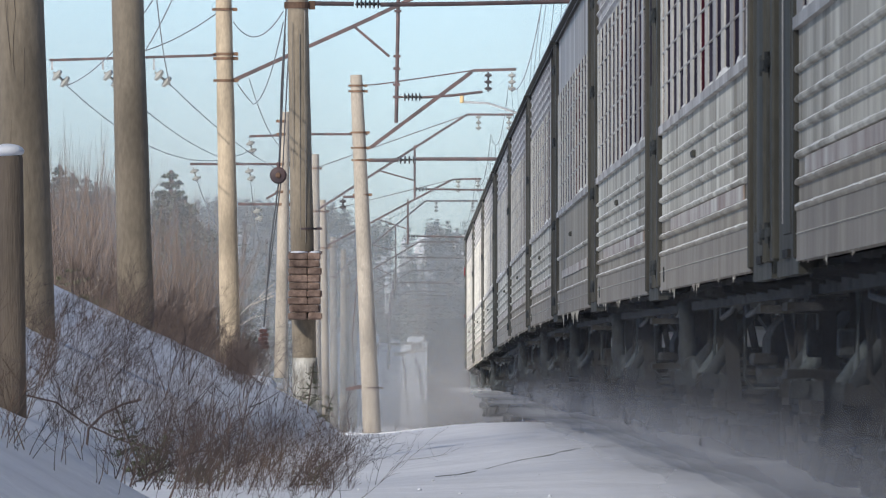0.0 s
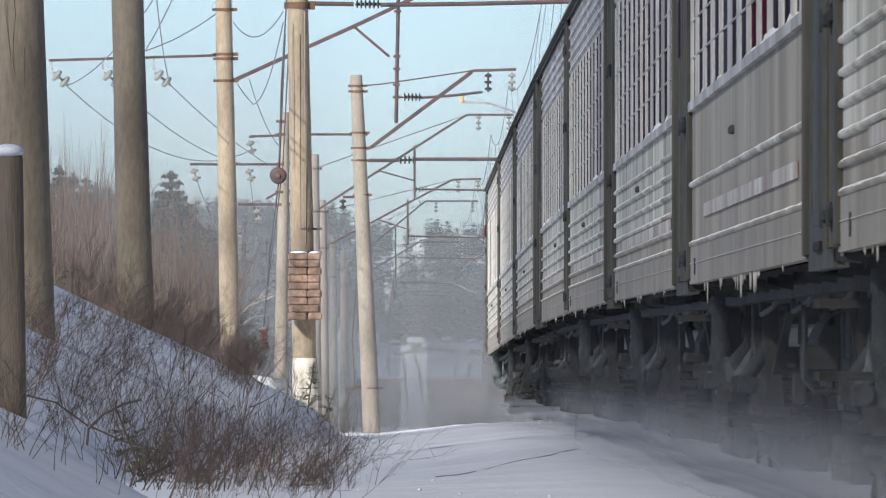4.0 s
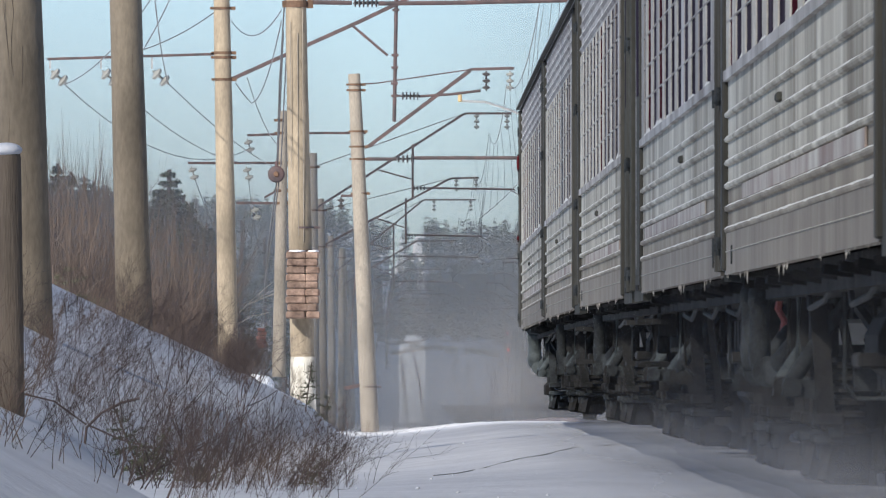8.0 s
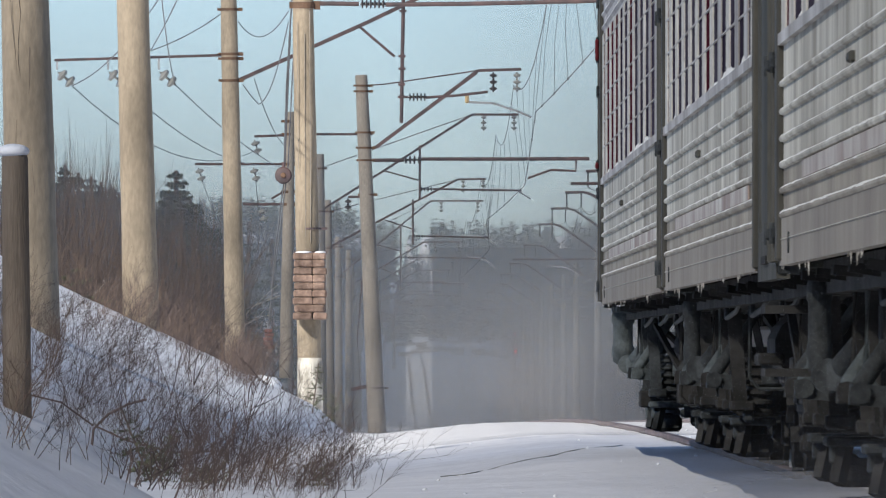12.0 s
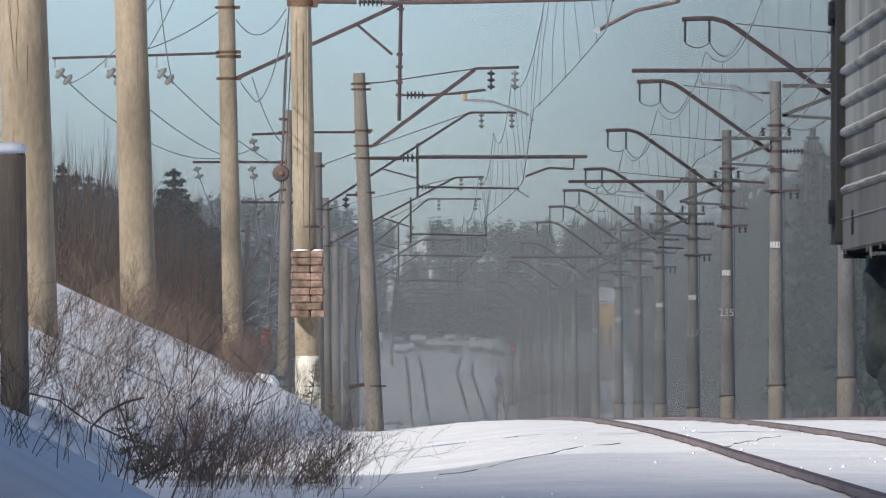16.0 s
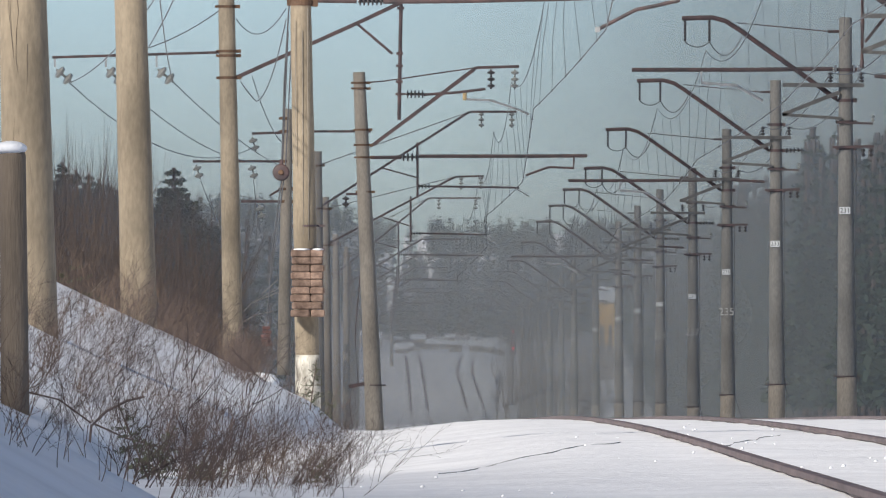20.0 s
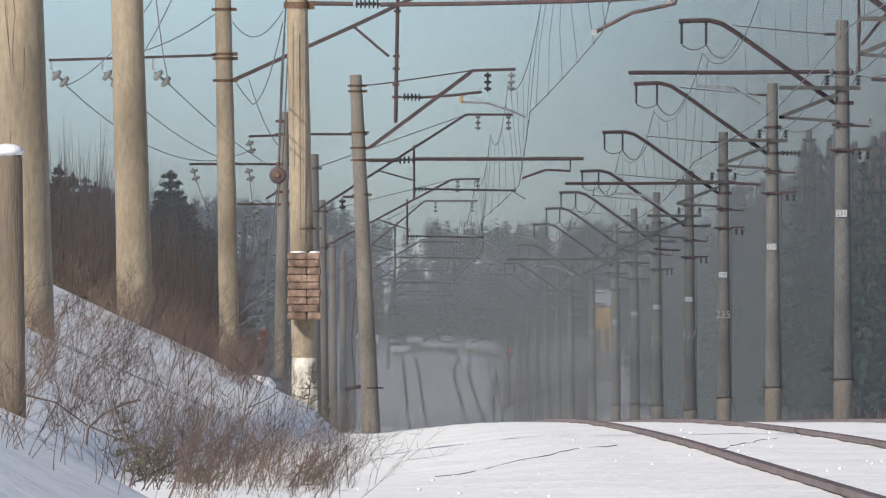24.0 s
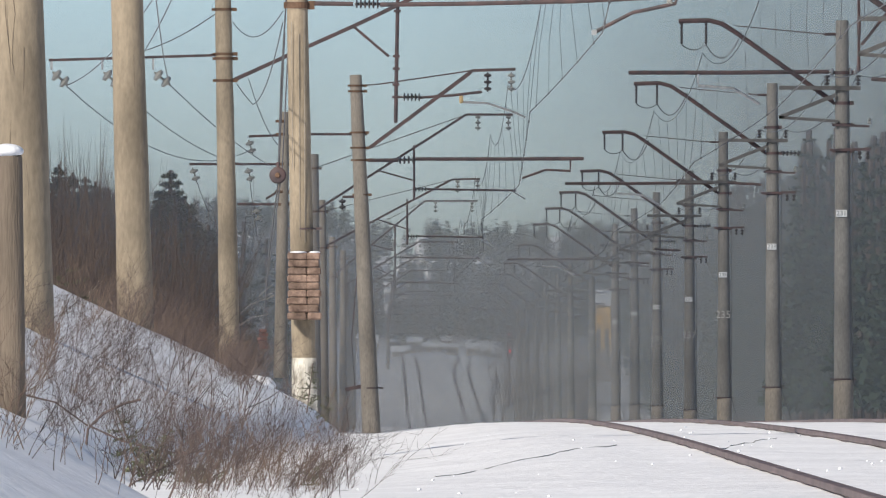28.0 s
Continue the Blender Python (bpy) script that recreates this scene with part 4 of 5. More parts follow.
    for s in (-1, 1):
        bm = B()
        box(bm, (s * 0.62, 0, 0.90), (0.12, LONG - 0.6, 0.22))
        part("side_sill", bm, under_paint, ob)
        for k in range(12):
            y = -h + 1.0 + k * (LONG - 2.0) / 11
            bm = B()
            beam(bm, (s * 1.47, y, 1.035), (s * 0.66, y + rngc.uniform(-0.3, 0.3), rngc.uniform(0.88, 0.97)), 0.03, 0.04)
            beam(bm, (s * 1.46, y + rngc.uniform(0.3, 0.8), 1.04), (s * 0.70, y + 0.42, 1.0), 0.02, 0.02)
            part("outrigger", bm, under_paint if k < 10 or door else under_teal, ob, "frosted floor bearer")
    # equipment boxes between the bogies
    for y, ly, z, hz in ((-4.6, 2.2, 0.68, 0.58), (-1.8, 2.4, 0.72, 0.50), (1.5, 2.8, 0.66, 0.62), (4.7, 1.8, 0.72, 0.5)):
        for s in (-1, 1):
            bm = B()
            box(bm, (s * 0.70, y, z), (0.60, ly, hz), bevel=0.04)
            for k in range(3):
                box(bm, (s * 1.005, y - ly / 3 + k * ly / 3, z), (0.03, ly / 4, hz * 0.75), bevel=0.008)
            part("equipment_box", bm, under_paint, ob, "grimy box slung below the floor")
    for y in (-6.1, 3.3):
        bm = B()
        bar(bm, (-0.95, y - 0.8, 0.74), (-0.95, y + 0.8, 0.74), 0.18, seg=14)
        part("air_tank", bm, under_paint, ob)
    # icicles below the skirt
    bm = B()
    for i in range(90):
        y = rngc.uniform(-h + door, h)
        ln = max(0.0, noise.noise((y * 0.55, 7.7 if plain else 2.2, 0)) + 0.1) * rngc.uniform(0.02, 0.2) ** 1.2 * (1.6 if plain else 1)
        if ln > 0.012:
            bar(bm, (1.525 * near, y, 1.10), (1.525 * near, y, 1.09 - ln), 0.006, 0.001, seg=5)
    tagged(part("icicle_fringe", bm, frost, ob, "icicles along the lower edge"), kind="stuff")
    # hangers, pipes and rods below the floor
    for i in range(34):
        s = near if i < 24 else -near
        y, x = rngc.uniform(-h + 0.6, h - 0.6), rngc.uniform(0.85, 1.34)
        z0, z1 = rngc.uniform(0.9, 1.05), rngc.uniform(0.3, 0.75)
        bm = B()
        if i % 3 == 0:
            pipe(bm, [(s * x, y, z0), (s * x, y, z1 + 0.06), (s * (x - 0.05), y, z1), (s * (x - 0.3), y, z1)], rngc.uniform(0.008, 0.016), 6)
        elif i % 3 == 1:
            box(bm, (s * x, y, z1), (rngc.uniform(0.06, 0.2), rngc.uniform(0.2, 0.9), rngc.uniform(0.05, 0.2)), bevel=0.012)
        else:
            beam(bm, (s * x, y, z0), (s * (x - rngc.uniform(-0.1, 0.25)), y + rngc.uniform(-0.8, 0.8), z1), 0.04, 0.03)
        part(("pipe", "bracket_box", "hanger")[i % 3], bm, rngc.choice((under_paint, under_paint, under_blue, under_paint)), ob)
    # bogies
    for yb in (-8.5, 8.5):
        last = not door and yb > 0
        tone, dark_tone = (under_teal, under_blue) if last else (under_blue, under_paint)
        for s in (-1, 1):
            bm = B()
            beam(bm, (s * 1.02, yb - 1.75, 0.60), (s * 1.02, yb - 0.5, 0.52), 0.12, 0.14)
            beam(bm, (s * 1.02, yb - 0.6, 0.52), (s * 1.02, yb + 0.6, 0.52), 0.13, 0.17)
            beam(bm, (s * 1.02, yb + 0.5, 0.52), (s * 1.02, yb + 1.75, 0.60), 0.12, 0.14)
            part("bogie_frame", bm, tone, ob, "grey-blue bogie side frame")
            for dy in (-1.2, 1.2):
                bm = B()
                turned(bm, (s * 0.70, yb + dy, 0.475), (s * 0.84, yb + dy, 0.475), [(0, 0.50), (0.25, 0.50), (0.3, 0.475), (0.85, 0.475), (0.9, 0.40), (1.0, 0.15)], 28)
                part("wheel", bm, dark_tone, ob, "steel wheel", smooth=False)
                bm = B()
                box(bm, (s * 1.04, yb + dy, 0.46), (0.17, 0.30, 0.20), bevel=0.03)
                bar(bm, (s * 1.12, yb + dy, 0.46), (s * 1.15, yb + dy, 0.46), 0.075, seg=12)
                part("axle_box", bm, tone if dy < 0 else under_paint, ob)
                for k in (-0.32, 0.32):
                    bm = B()
                    prof = [(0, 0.05)]
                    for q in range(6):
                        prof += [((q + 0.15) / 6.2, 0.055), ((q + 0.35) / 6.2, 0.085), ((q + 0.65) / 6.2, 0.085), ((q + 0.85) / 6.2, 0.055)]
                    turned(bm, (s * 1.10, yb + dy + k, 0.34), (s * 1.10, yb + dy + k, 0.68), prof + [(1, 0.06)], 12)
                    part("spring", bm, dark_tone, ob)
                bm = B()
                box(bm, (s * 1.12, yb + dy, 0.31), (0.26, 0.5, 0.045), bevel=0.01)
                box(bm, (s * 1.20, yb + dy, 0.26), (0.06, 0.2, 0.10), bevel=0.01)
                part("spring_plate", bm, tone, ob)
                bm = B()
                box(bm, (s * 1.10, yb + dy + 0.1, 0.17), (0.20, 0.34, 0.13), bevel=0.03)
                beam(bm, (s * 1.16, yb + dy - 0.15, 0.30), (s * 1.20, yb + dy - 0.2, 0.12), 0.05, 0.06)
                part("axle_guard", bm, dark_tone, ob, "ice-caked guard below the axle box")
            bm = B()
            box(bm, (s * 1.16, yb, 0.80), (0.13, 0.45, 0.26), bevel=0.03)
            part("bolster", bm, dark_tone, ob)
            for dy in (-0.75, 0.75):
                bm = B()
                turned(bm, (s * 1.34, yb + dy, 0.56), (s * 1.06, yb + dy + 0.1, 0.96), [(0, 0.02), (0.05, 0.038), (0.45, 0.038), (0.47, 0.028), (0.95, 0.028), (1, 0.02)], 12)
                part("damper", bm, under_teal if (dy > 0) == (yb > 0) else tone, ob, "slanting grey-green damper", smooth=True)
                bm = B()
                beam(bm, (s * 1.37, yb + dy, 0.545), (s * 0.98, yb + dy + 0.05, 0.515), 0.06, 0.085)
                bar(bm, (s * 1.33, yb + dy - 0.04, 0.548), (s * 1.33, yb + dy + 0.04, 0.548), 0.045, seg=12)
                part("guide_arm", bm, dark_tone if dy > 0 else tone, ob)
                bm = B()
                box(bm, (s * 0.80, yb + dy * 2.4, 0.30), (0.14, 0.20, 0.34), bevel=0.02)
                beam(bm, (s * 0.80, yb + dy * 2.4, 0.42), (s * 1.0, yb + dy * 2.2, 0.78), 0.05, 0.06)
                part("brake_shoe", bm, dark_tone, ob)
                bm = B()
                beam(bm, (s * 0.08, yb + dy * 2.45, 0.26), (s * 0.92, yb + dy * 2.45, 0.24), 0.08, 0.09)
                part("brake_beam", bm, dark_tone, ob)
                bm = B()
                pipe(bm, [(s * 1.28, yb + dy + 0.5, 1.02), (s * 1.29, yb + dy + 0.5, 0.62), (s * 1.22, yb + dy + 0.5, 0.54), (s * 1.02, yb + dy + 0.5, 0.54)], 0.016, 8)
                part("pipe", bm, dark_tone if dy > 0 else under_teal, ob)
            for dy in (-1.6, 0.15, 1.7):
                bm = B()
                beam(bm, (s * 1.24, yb + dy, 1.0), (s * 1.20, yb + dy, 0.42), 0.05, 0.08)
                box(bm, (s * 1.19, yb + dy, 0.40), (0.14, 0.18, 0.06), bevel=0.01)
                part("hanger", bm, dark_tone, ob)
    for s in (-1, 1):
        gear, stout = (under_blue, 0.62) if door else (under_teal, 1.0)
        # end pillar, lever and hoses at the far end
        bm = B()
        turned(bm, (s * 1.375, h - 0.35, 0.61), (s * 1.375, h - 0.35, 1.06), [(u, r * stout) for u, r in ((0, 0.05), (0.05, 0.075), (0.2, 0.088), (0.3, 0.088), (0.32, 0.078), (0.7, 0.078), (0.72, 0.09), (0.85, 0.09), (0.94, 0.07), (1, 0.04))], 18)
        part("end_pillar", bm, gear, ob, "stout grey-green hanging cylinder", smooth=True)
        bm = B()
        turned(bm, (s * 0.765, h - 0.95, 0.50), (s * 0.765, h - 0.95, 1.07), [(u, r * stout) for u, r in ((0, 0.06), (0.05, 0.085), (0.55, 0.085), (0.6, 0.07), (0.95, 0.08), (1, 0.05))], 16)
        part("inner_pillar", bm, gear, ob, "grey-green upright by the axle", smooth=True)
        bm = B()
        pipe(bm, [(s * 1.02, h - 0.8, 1.05), (s * 1.03, h - 0.8, 0.78), (s * 0.99, h - 0.8, 0.73), (s * 0.82, h - 0.8, 0.73)], 0.016, 8)
        part("pipe", bm, rubber, ob)
        bm = B()
        beam(bm, (s * 1.35, h - 0.5, 0.98), (s * 0.80, h - 0.6, 1.03), 0.05, 0.05)
        part("cross_tie", bm, gear, ob)
        bm = B()
        box(bm, (s * 0.86, h - 1.15, 0.415), (0.25, 0.36, 0.22), bevel=0.025)
        bar(bm, (s * 0.86, h - 1.34, 0.42), (s * 0.86, h - 1.30, 0.42), 0.08, seg=14)
        part("end_axle_box", bm, gear, ob, "grey-green axle box")
        bm = B()
        prof = [(0, 0.03)]
        for q in range(5):
            prof += [((q + 0.15) / 5.2, 0.026), ((q + 0.35) / 5.2, 0.042), ((q + 0.65) / 5.2, 0.042), ((q + 0.85) / 5.2, 0.026)]
        turned(bm, (s * 1.02, h - 1.1, 0.31), (s * 1.02, h - 1.1, 0.52), prof + [(1, 0.03)], 12)
        part("spring", bm, gear, ob)
        bm = B()
        beam(bm, (s * 1.36, h - 0.5, 0.61), (s * 0.90, h - 0.9, 0.56), 0.08, 0.11)
        bar(bm, (s * 1.34, h - 0.56, 0.61), (s * 1.34, h - 0.44, 0.61), 0.075, seg=16)
        part("end_arm", bm, gear, ob)
        bm = B()
        turned(bm, (s * 1.30, h - 0.6, 0.63), (s * 1.02, h - 0.9, 0.97), [(0, 0.03), (0.04, 0.055), (0.5, 0.055), (0.52, 0.042), (1, 0.03)], 14)
        part("damper", bm, gear, ob, smooth=True)
        bm = B()
        pipe(bm, [(s * 1.2, h - 1.0, 1.05), (s * 1.22, h - 1.1, 0.92), (s * 1.18, h - 1.3, 0.86), (s * 1.2, h - 1.5, 0.72), (s * 1.22, h - 2.0, 0.66)], 0.018, 6)
        part("hose", bm, cable_red, ob, "red hose")
        bm = B()
        box(bm, (s * 1.05, h - 2.2, 0.80), (0.30, 0.4, 0.12), bevel=0.02)
        part("white_box", bm, plate_white, ob, "pale box under the floor")
        bm = B()
        box(bm, (s * 0.94, h - 1.15, 0.29), (0.40, 0.30, 0.035), bevel=0.01)
        box(bm, (s * 1.02, h - 1.15, 0.235), (0.15, 0.22, 0.10), bevel=0.03)
        box(bm, (s * 0.80, h - 1.2, 0.20), (0.12, 0.16, 0.06), bevel=0.02)
        bar(bm, (s * 0.91, h - 1.32, 0.23), (s * 0.91, h - 1.0, 0.23), 0.035, seg=10)
        part("bogie_foot", bm, gear, ob)
        for k in range(3):
            y = -7.4 + 5.4 * k
            bm = B()
            pipe(bm, [(s * 1.28, y, 1.0), (s * 1.30, y + 0.6, 0.93), (s * 1.30, y + 2.6, 0.90), (s * 1.28, y + 3.4, 0.99)], 0.014, 6)
            part("cable", bm, rubber, ob, "sagging cable below the floor")
    return ob


ribbed = build_coach(False, "grey ribbed passenger coach with frosted windows and snow-caked underside")
reverse = build_coach(False, "grey ribbed passenger coach with frosted windows and snow-caked underside", 3.0, 1)
flat = build_coach(True, "grey smooth-sided passenger coach with frosted windows and icicles")
closed = build_coach(False, "grey ribbed passenger coach with frosted windows, last of the train", 0.0)
ORDER = "NXXYXXPXXYXYX"
coaches = []
for i, k in enumerate(ORDER):
    src = {"P": flat, "N": closed, "Y": reverse}.get(k, ribbed)
    if not any(c is src for c, _ in coaches):
        coaches.append((src, 180 if k == "Y" else 0))
    else:
        coaches.append((copy_thing(src, pose(0, 0, 0)), 180 if k == "Y" else 0))


def tail_at(t):
    """How far down the line the last coach's rear end is."""
    return 277.0 - 14.17 * t


def coach_pose(i, turn, t):
    y = tail_at(t) - 0.4 - LONG / 2 - PITCH_C * i
    slope = (rail_z(y + 9) - rail_z(y - 9)) / 18
    z = (rail_z(y + 9) + rail_z(y - 9)) / 2
    m = Matrix.Translation((TRACK_A, y, z)) @ Matrix.Rotation(math.atan(slope), 4, "X")
    return m @ Matrix.Rotation(radians(turn), 4, "Z")


# ---- shrubs and trees ----
def grow(seed, height, stems, lean, spread, thick, twigs=3, levels=3, reach=(0.3, 0.55)):
    """Bare branching stems as three-sided tapering sticks."""
    r = random.Random(seed)
    vs, fs = [], []

    def stick(a, b, r0, r1):
        way = (b - a).normalized()
        u = way.orthogonal().normalized()
        v = way.cross(u)
        k = len(vs)
        for p, q in ((a, r0), (b, r1)):
            for j in range(3):
                t = j * math.tau / 3
                vs.append(tuple(p + (u * math.cos(t) + v * math.sin(t)) * q))
        for j in range(3):
            fs.append((k + j, k + (j + 1) % 3, k + 3 + (j + 1) % 3, k + 3 + j))

    def limb(p, way, length, rad, level):
        n = 5 if level < 3 else 3
        for i in range(n):
            q = p + way * (length / n)
            stick(p, q, rad * (1 - 0.17 * i), rad * (1 - 0.17 * (i + 1)))
            way = (way + Vector((r.gauss(0.02, 0.14), r.gauss(0, 0.14), r.gauss(0.03, 0.10)))).normalized()
            p = q
            if level < levels and i > 0:
                for _ in range(r.randint(1, twigs)):
                    side = (way + Vector((r.gauss(0, 0.55), r.gauss(0, 0.55), r.gauss(0.15, 0.3)))).normalized()
                    limb(p, side, length * r.uniform(*reach), max(0.0020, rad * 0.5), level + 1)

    for _ in range(stems):
        way = Vector((r.gauss(lean, 0.32), r.gauss(0, 0.3), 1)).normalized()
        limb(Vector((r.gauss(0, spread), r.gauss(0, spread * 3), -0.05)), way, height * r.uniform(0.55, 1.1), thick * r.uniform(0.6, 1.1), 1)
    return vs, fs


kinds = []
for k in range(6):
    vs, fs = grow(40 + k, (1.0, 0.75, 1.2, 0.6, 0.9, 1.1)[k], 7, 0.26, 0.16, 0.0062, 2, 3)
    me = bpy.data.meshes.new("shrub")
    me.from_pydata(vs, [], fs)
    me.materials.append(twig if k % 3 else twig_pale)
    kinds.append(me)
rng = random.Random(12)
for i in range(165):
    y = rng.choice((rng.uniform(100, 150), rng.uniform(88, 130), rng.uniform(88, 112), rng.uniform(140, 185)))
    x = bank_toe(y) - 0.02 - 2.7 * rng.random()
    if y > 135:
        x = min(x, -2.3 * y / 205)
    ob = new("shrub", kinds[rng.randrange(6)])
    ob.matrix_basis = pose(x, y, ground_z(x, y) - rng.uniform(0.04, 0.14), 0, 0, rng.uniform(-40, 40)) @ Matrix.Scale(rng.uniform(0.28, 0.62), 4)
    tagged(ob, "bare leafless shrub with thin brown twigs in the snow", "shrub", "shrubs on the bank")
# a fringe of fine shrubs at the foot of the bank
for i in range(26):
    y = rng.uniform(67, 92)
    x = rng.uniform(-1.30, -0.30) * (0.6 + 0.4 * y / 92)
    ob = new("shrub", kinds[rng.randrange(6)])
    ob.matrix_basis = pose(x, y, ground_z(x, y) - rng.uniform(0.03, 0.10), 0, 0, rng.uniform(-40, 40)) @ Matrix.Scale(rng.uniform(0.22, 0.42), 4)
    tagged(ob, "sparse leafless shrub with reddish twigs at the foot of the bank", "shrub", "shrubs on the bank")
# taller dry stems along the brow of the bank
for i in range(18):
    y = rng.uniform(150, 180)
    x = rng.uniform(-4.1, -1.7)
    ob = new("shrub", kinds[rng.choice((0, 3))])
    ob.matrix_basis = pose(x, y, ground_z(x, y) - 0.05, 0, 0, rng.uniform(-40, 40)) @ Matrix.Scale(rng.uniform(0.4, 0.8), 4)
    tagged(ob, "tall dry reddish-brown shrub on the brow of the bank", "shrub", "shrubs on the bank")
# coarser, taller shrubs in loose clumps
coarse = []
for k in range(4):
    vs, fs = grow(640 + k, (1.0, 1.25, 0.9, 1.1)[k], 5, 0.30, 0.12, 0.0105, 2, 2, (0.35, 0.7))
    me = bpy.data.meshes.new("shrub")
    me.from_pydata(vs, [], fs)
    me.materials.append(twig)
    coarse.append(me)
for i in range(30):
    y = rng.choice((rng.uniform(70, 92), rng.uniform(92, 118)))
    x = rng.choice((rng.uniform(-1.7, -0.42), rng.gauss(-1.25, 0.22)))
    ob = new("shrub", coarse[rng.randrange(4)])
    ob.matrix_basis = pose(x, y, ground_z(x, y) - 0.04, 0, 0, rng.uniform(-50, 50)) @ Matrix.Scale(rng.uniform(0.3, 0.72), 4)
    tagged(ob, "tall leafless shrub with dark arching stems", "shrub", "shrubs on the bank")
# twigs close to the camera, on the near bank
for i, (x, y, s) in enumerate(((-1.55, 56, 0.55), (-1.40, 55, 0.5), (-1.2, 57, 0.45), (-1.62, 54, 0.5), (-0.42, 84, 0.45), (-0.36, 88, 0.4), (-0.48, 82, 0.45), (-0.55, 86, 0.5), (-0.75, 84, 0.5))):
    ob = new("shrub", kinds[i % 6])
    ob.matrix_basis = pose(x, y, ground_z(x, y) - 0.03, 0, 0, 57 * i) @ Matrix.Scale(s, 4)
    tagged(ob, "sparse leafless shrub with reddish twigs at the foot of the bank", "shrub", "shrubs on the bank")
# the thick dark bent branch
bm = B()
x, y = -2.03, 92
z = ground_z(x, y)
pipe(bm, [(x, y, z - 0.1), (x + 0.02, y, z + 0.10), (x + 0.12, y, z + 0.20), (x + 0.26, y, z + 0.27), (x + 0.38, y, z + 0.30)], 0.009, 7)
pipe(bm, [(x + 0.02, y, z + 0.12), (x - 0.2, y, z + 0.28), (x - 0.45, y, z + 0.34)], 0.007, 6)
pipe(bm, [(x + 0.03, y, z + 0.12), (x + 0.25, y, z + 0.02), (x + 0.55, y, z - 0.06), (x + 0.9, y, z - 0.05)], 0.007, 6)
tagged(part("bent_branch", bm, twig, None), "dark bent branch sticking out of the snow", "branch")


def needle_tree(seed, height, clumps, width, tiers, sprays=5, blades=3, big=1.0):
    """A conifer: tapered trunk, whorls of limbs, sprays of narrow needle blades; returns trunk and crown."""
    r = random.Random(seed)
    tv, tf, cv, cf = [], [], [], []

    def cone(a, b, r0, r1, seg, vs, fs):
        way = (b - a).normalized()
        u = way.orthogonal().normalized()
        v = way.cross(u)
        k = len(vs)
        for p, q in ((a, r0), (b, r1)):
            for j in range(seg):
                t = j * math.tau / seg
                vs.append(tuple(p + (u * math.cos(t) + v * math.sin(t)) * q))
        for j in range(seg):
            fs.append((k + j, k + (j + 1) % seg, k + seg + (j + 1) % seg, k + seg + j))

    top = Vector((r.gauss(0, 0.01) * height, r.gauss(0, 0.01) * height, height))
    cone(Vector((0, 0, -0.3)), top, height * 0.012, 0.01, 6, tv, tf)
    for i in range(tiers):
        s = 0.18 + 0.80 * (i + r.random()) / tiers
        for j in range(clumps):
            a = r.uniform(0, math.tau)
            reach = width * height * (1.02 - s) ** 0.75 * r.uniform(0.45, 1.15)
            p = top * s
            tip = p + Vector((math.cos(a) * reach, math.sin(a) * reach, reach * r.uniform(-0.15, 0.35)))
            cone(p, tip, 0.012 * height * 0.2, 0.004, 3, tv, tf)
            for q in range(sprays):
                c = p.lerp(tip, 0.3 + 0.9 / sprays * q + r.uniform(-0.05, 0.05))
                for _ in range(blades):
                    way = Vector((r.gauss(0, 1), r.gauss(0, 1), r.gauss(0.1, 0.5))).normalized() * big * (reach * 0.22 + 0.02 * height) * r.uniform(0.5, 1.1)
                    side = way.cross(Vector((r.gauss(0, 1), r.gauss(0, 1), r.gauss(0, 1)))).normalized() * way.length * 0.32
                    k = len(cv)
                    cv.extend([tuple(c - side * 0.4), tuple(c + way * 0.6 - side), tuple(c + way), tuple(c + way * 0.6 + side)])
                    cf.append((k, k + 1, k + 2, k + 3))
    return tv, tf, cv, cf


pine_meshes = []
for k in range(4):
    tv, tf, cv, cf = needle_tree(70 + k, 1.0, 12, (0.27, 0.23, 0.29, 0.25)[k], (26, 28, 24, 26)[k], 7, 6, 0.72)
    a, b = bpy.data.meshes.new("trunk"), bpy.data.meshes.new("crown")
    a.from_pydata(tv, [], tf)
    b.from_pydata(cv, [], cf)
    a.materials.append(bark)
    b.materials.append(needle)
    pine_meshes.append((a, b, tv, tf, cv, cf))


sapling_meshes = []
for k in range(4):
    tv, tf, cv, cf = needle_tree(84 + k, 1.0, 4, 0.38, 8, 4, 6, 0.62)
    a, b = bpy.data.meshes.new("trunk"), bpy.data.meshes.new("crown")
    a.from_pydata(tv, [], tf)
    b.from_pydata(cv, [], cf)
    a.materials.append(bark)
    b.materials.append(sapling_green)
    sapling_meshes.append((a, b))


def pine(x, y, z, height, k, label, category="pine tree", group="", mat=None):
    ob = root("pine_tree", (x, y, z), label, category, group)
    ob.rotation_euler = (0, 0, k * 1.3 + x)
    for name, me in zip(("trunk", "crown"), sapling_meshes[k % 4] if mat else pine_meshes[k % 4][:2]):
        c = new(name, me)
        c.scale = (height * (1.5 if mat else 1.0),) * 3
        c.parent = ob
    return ob


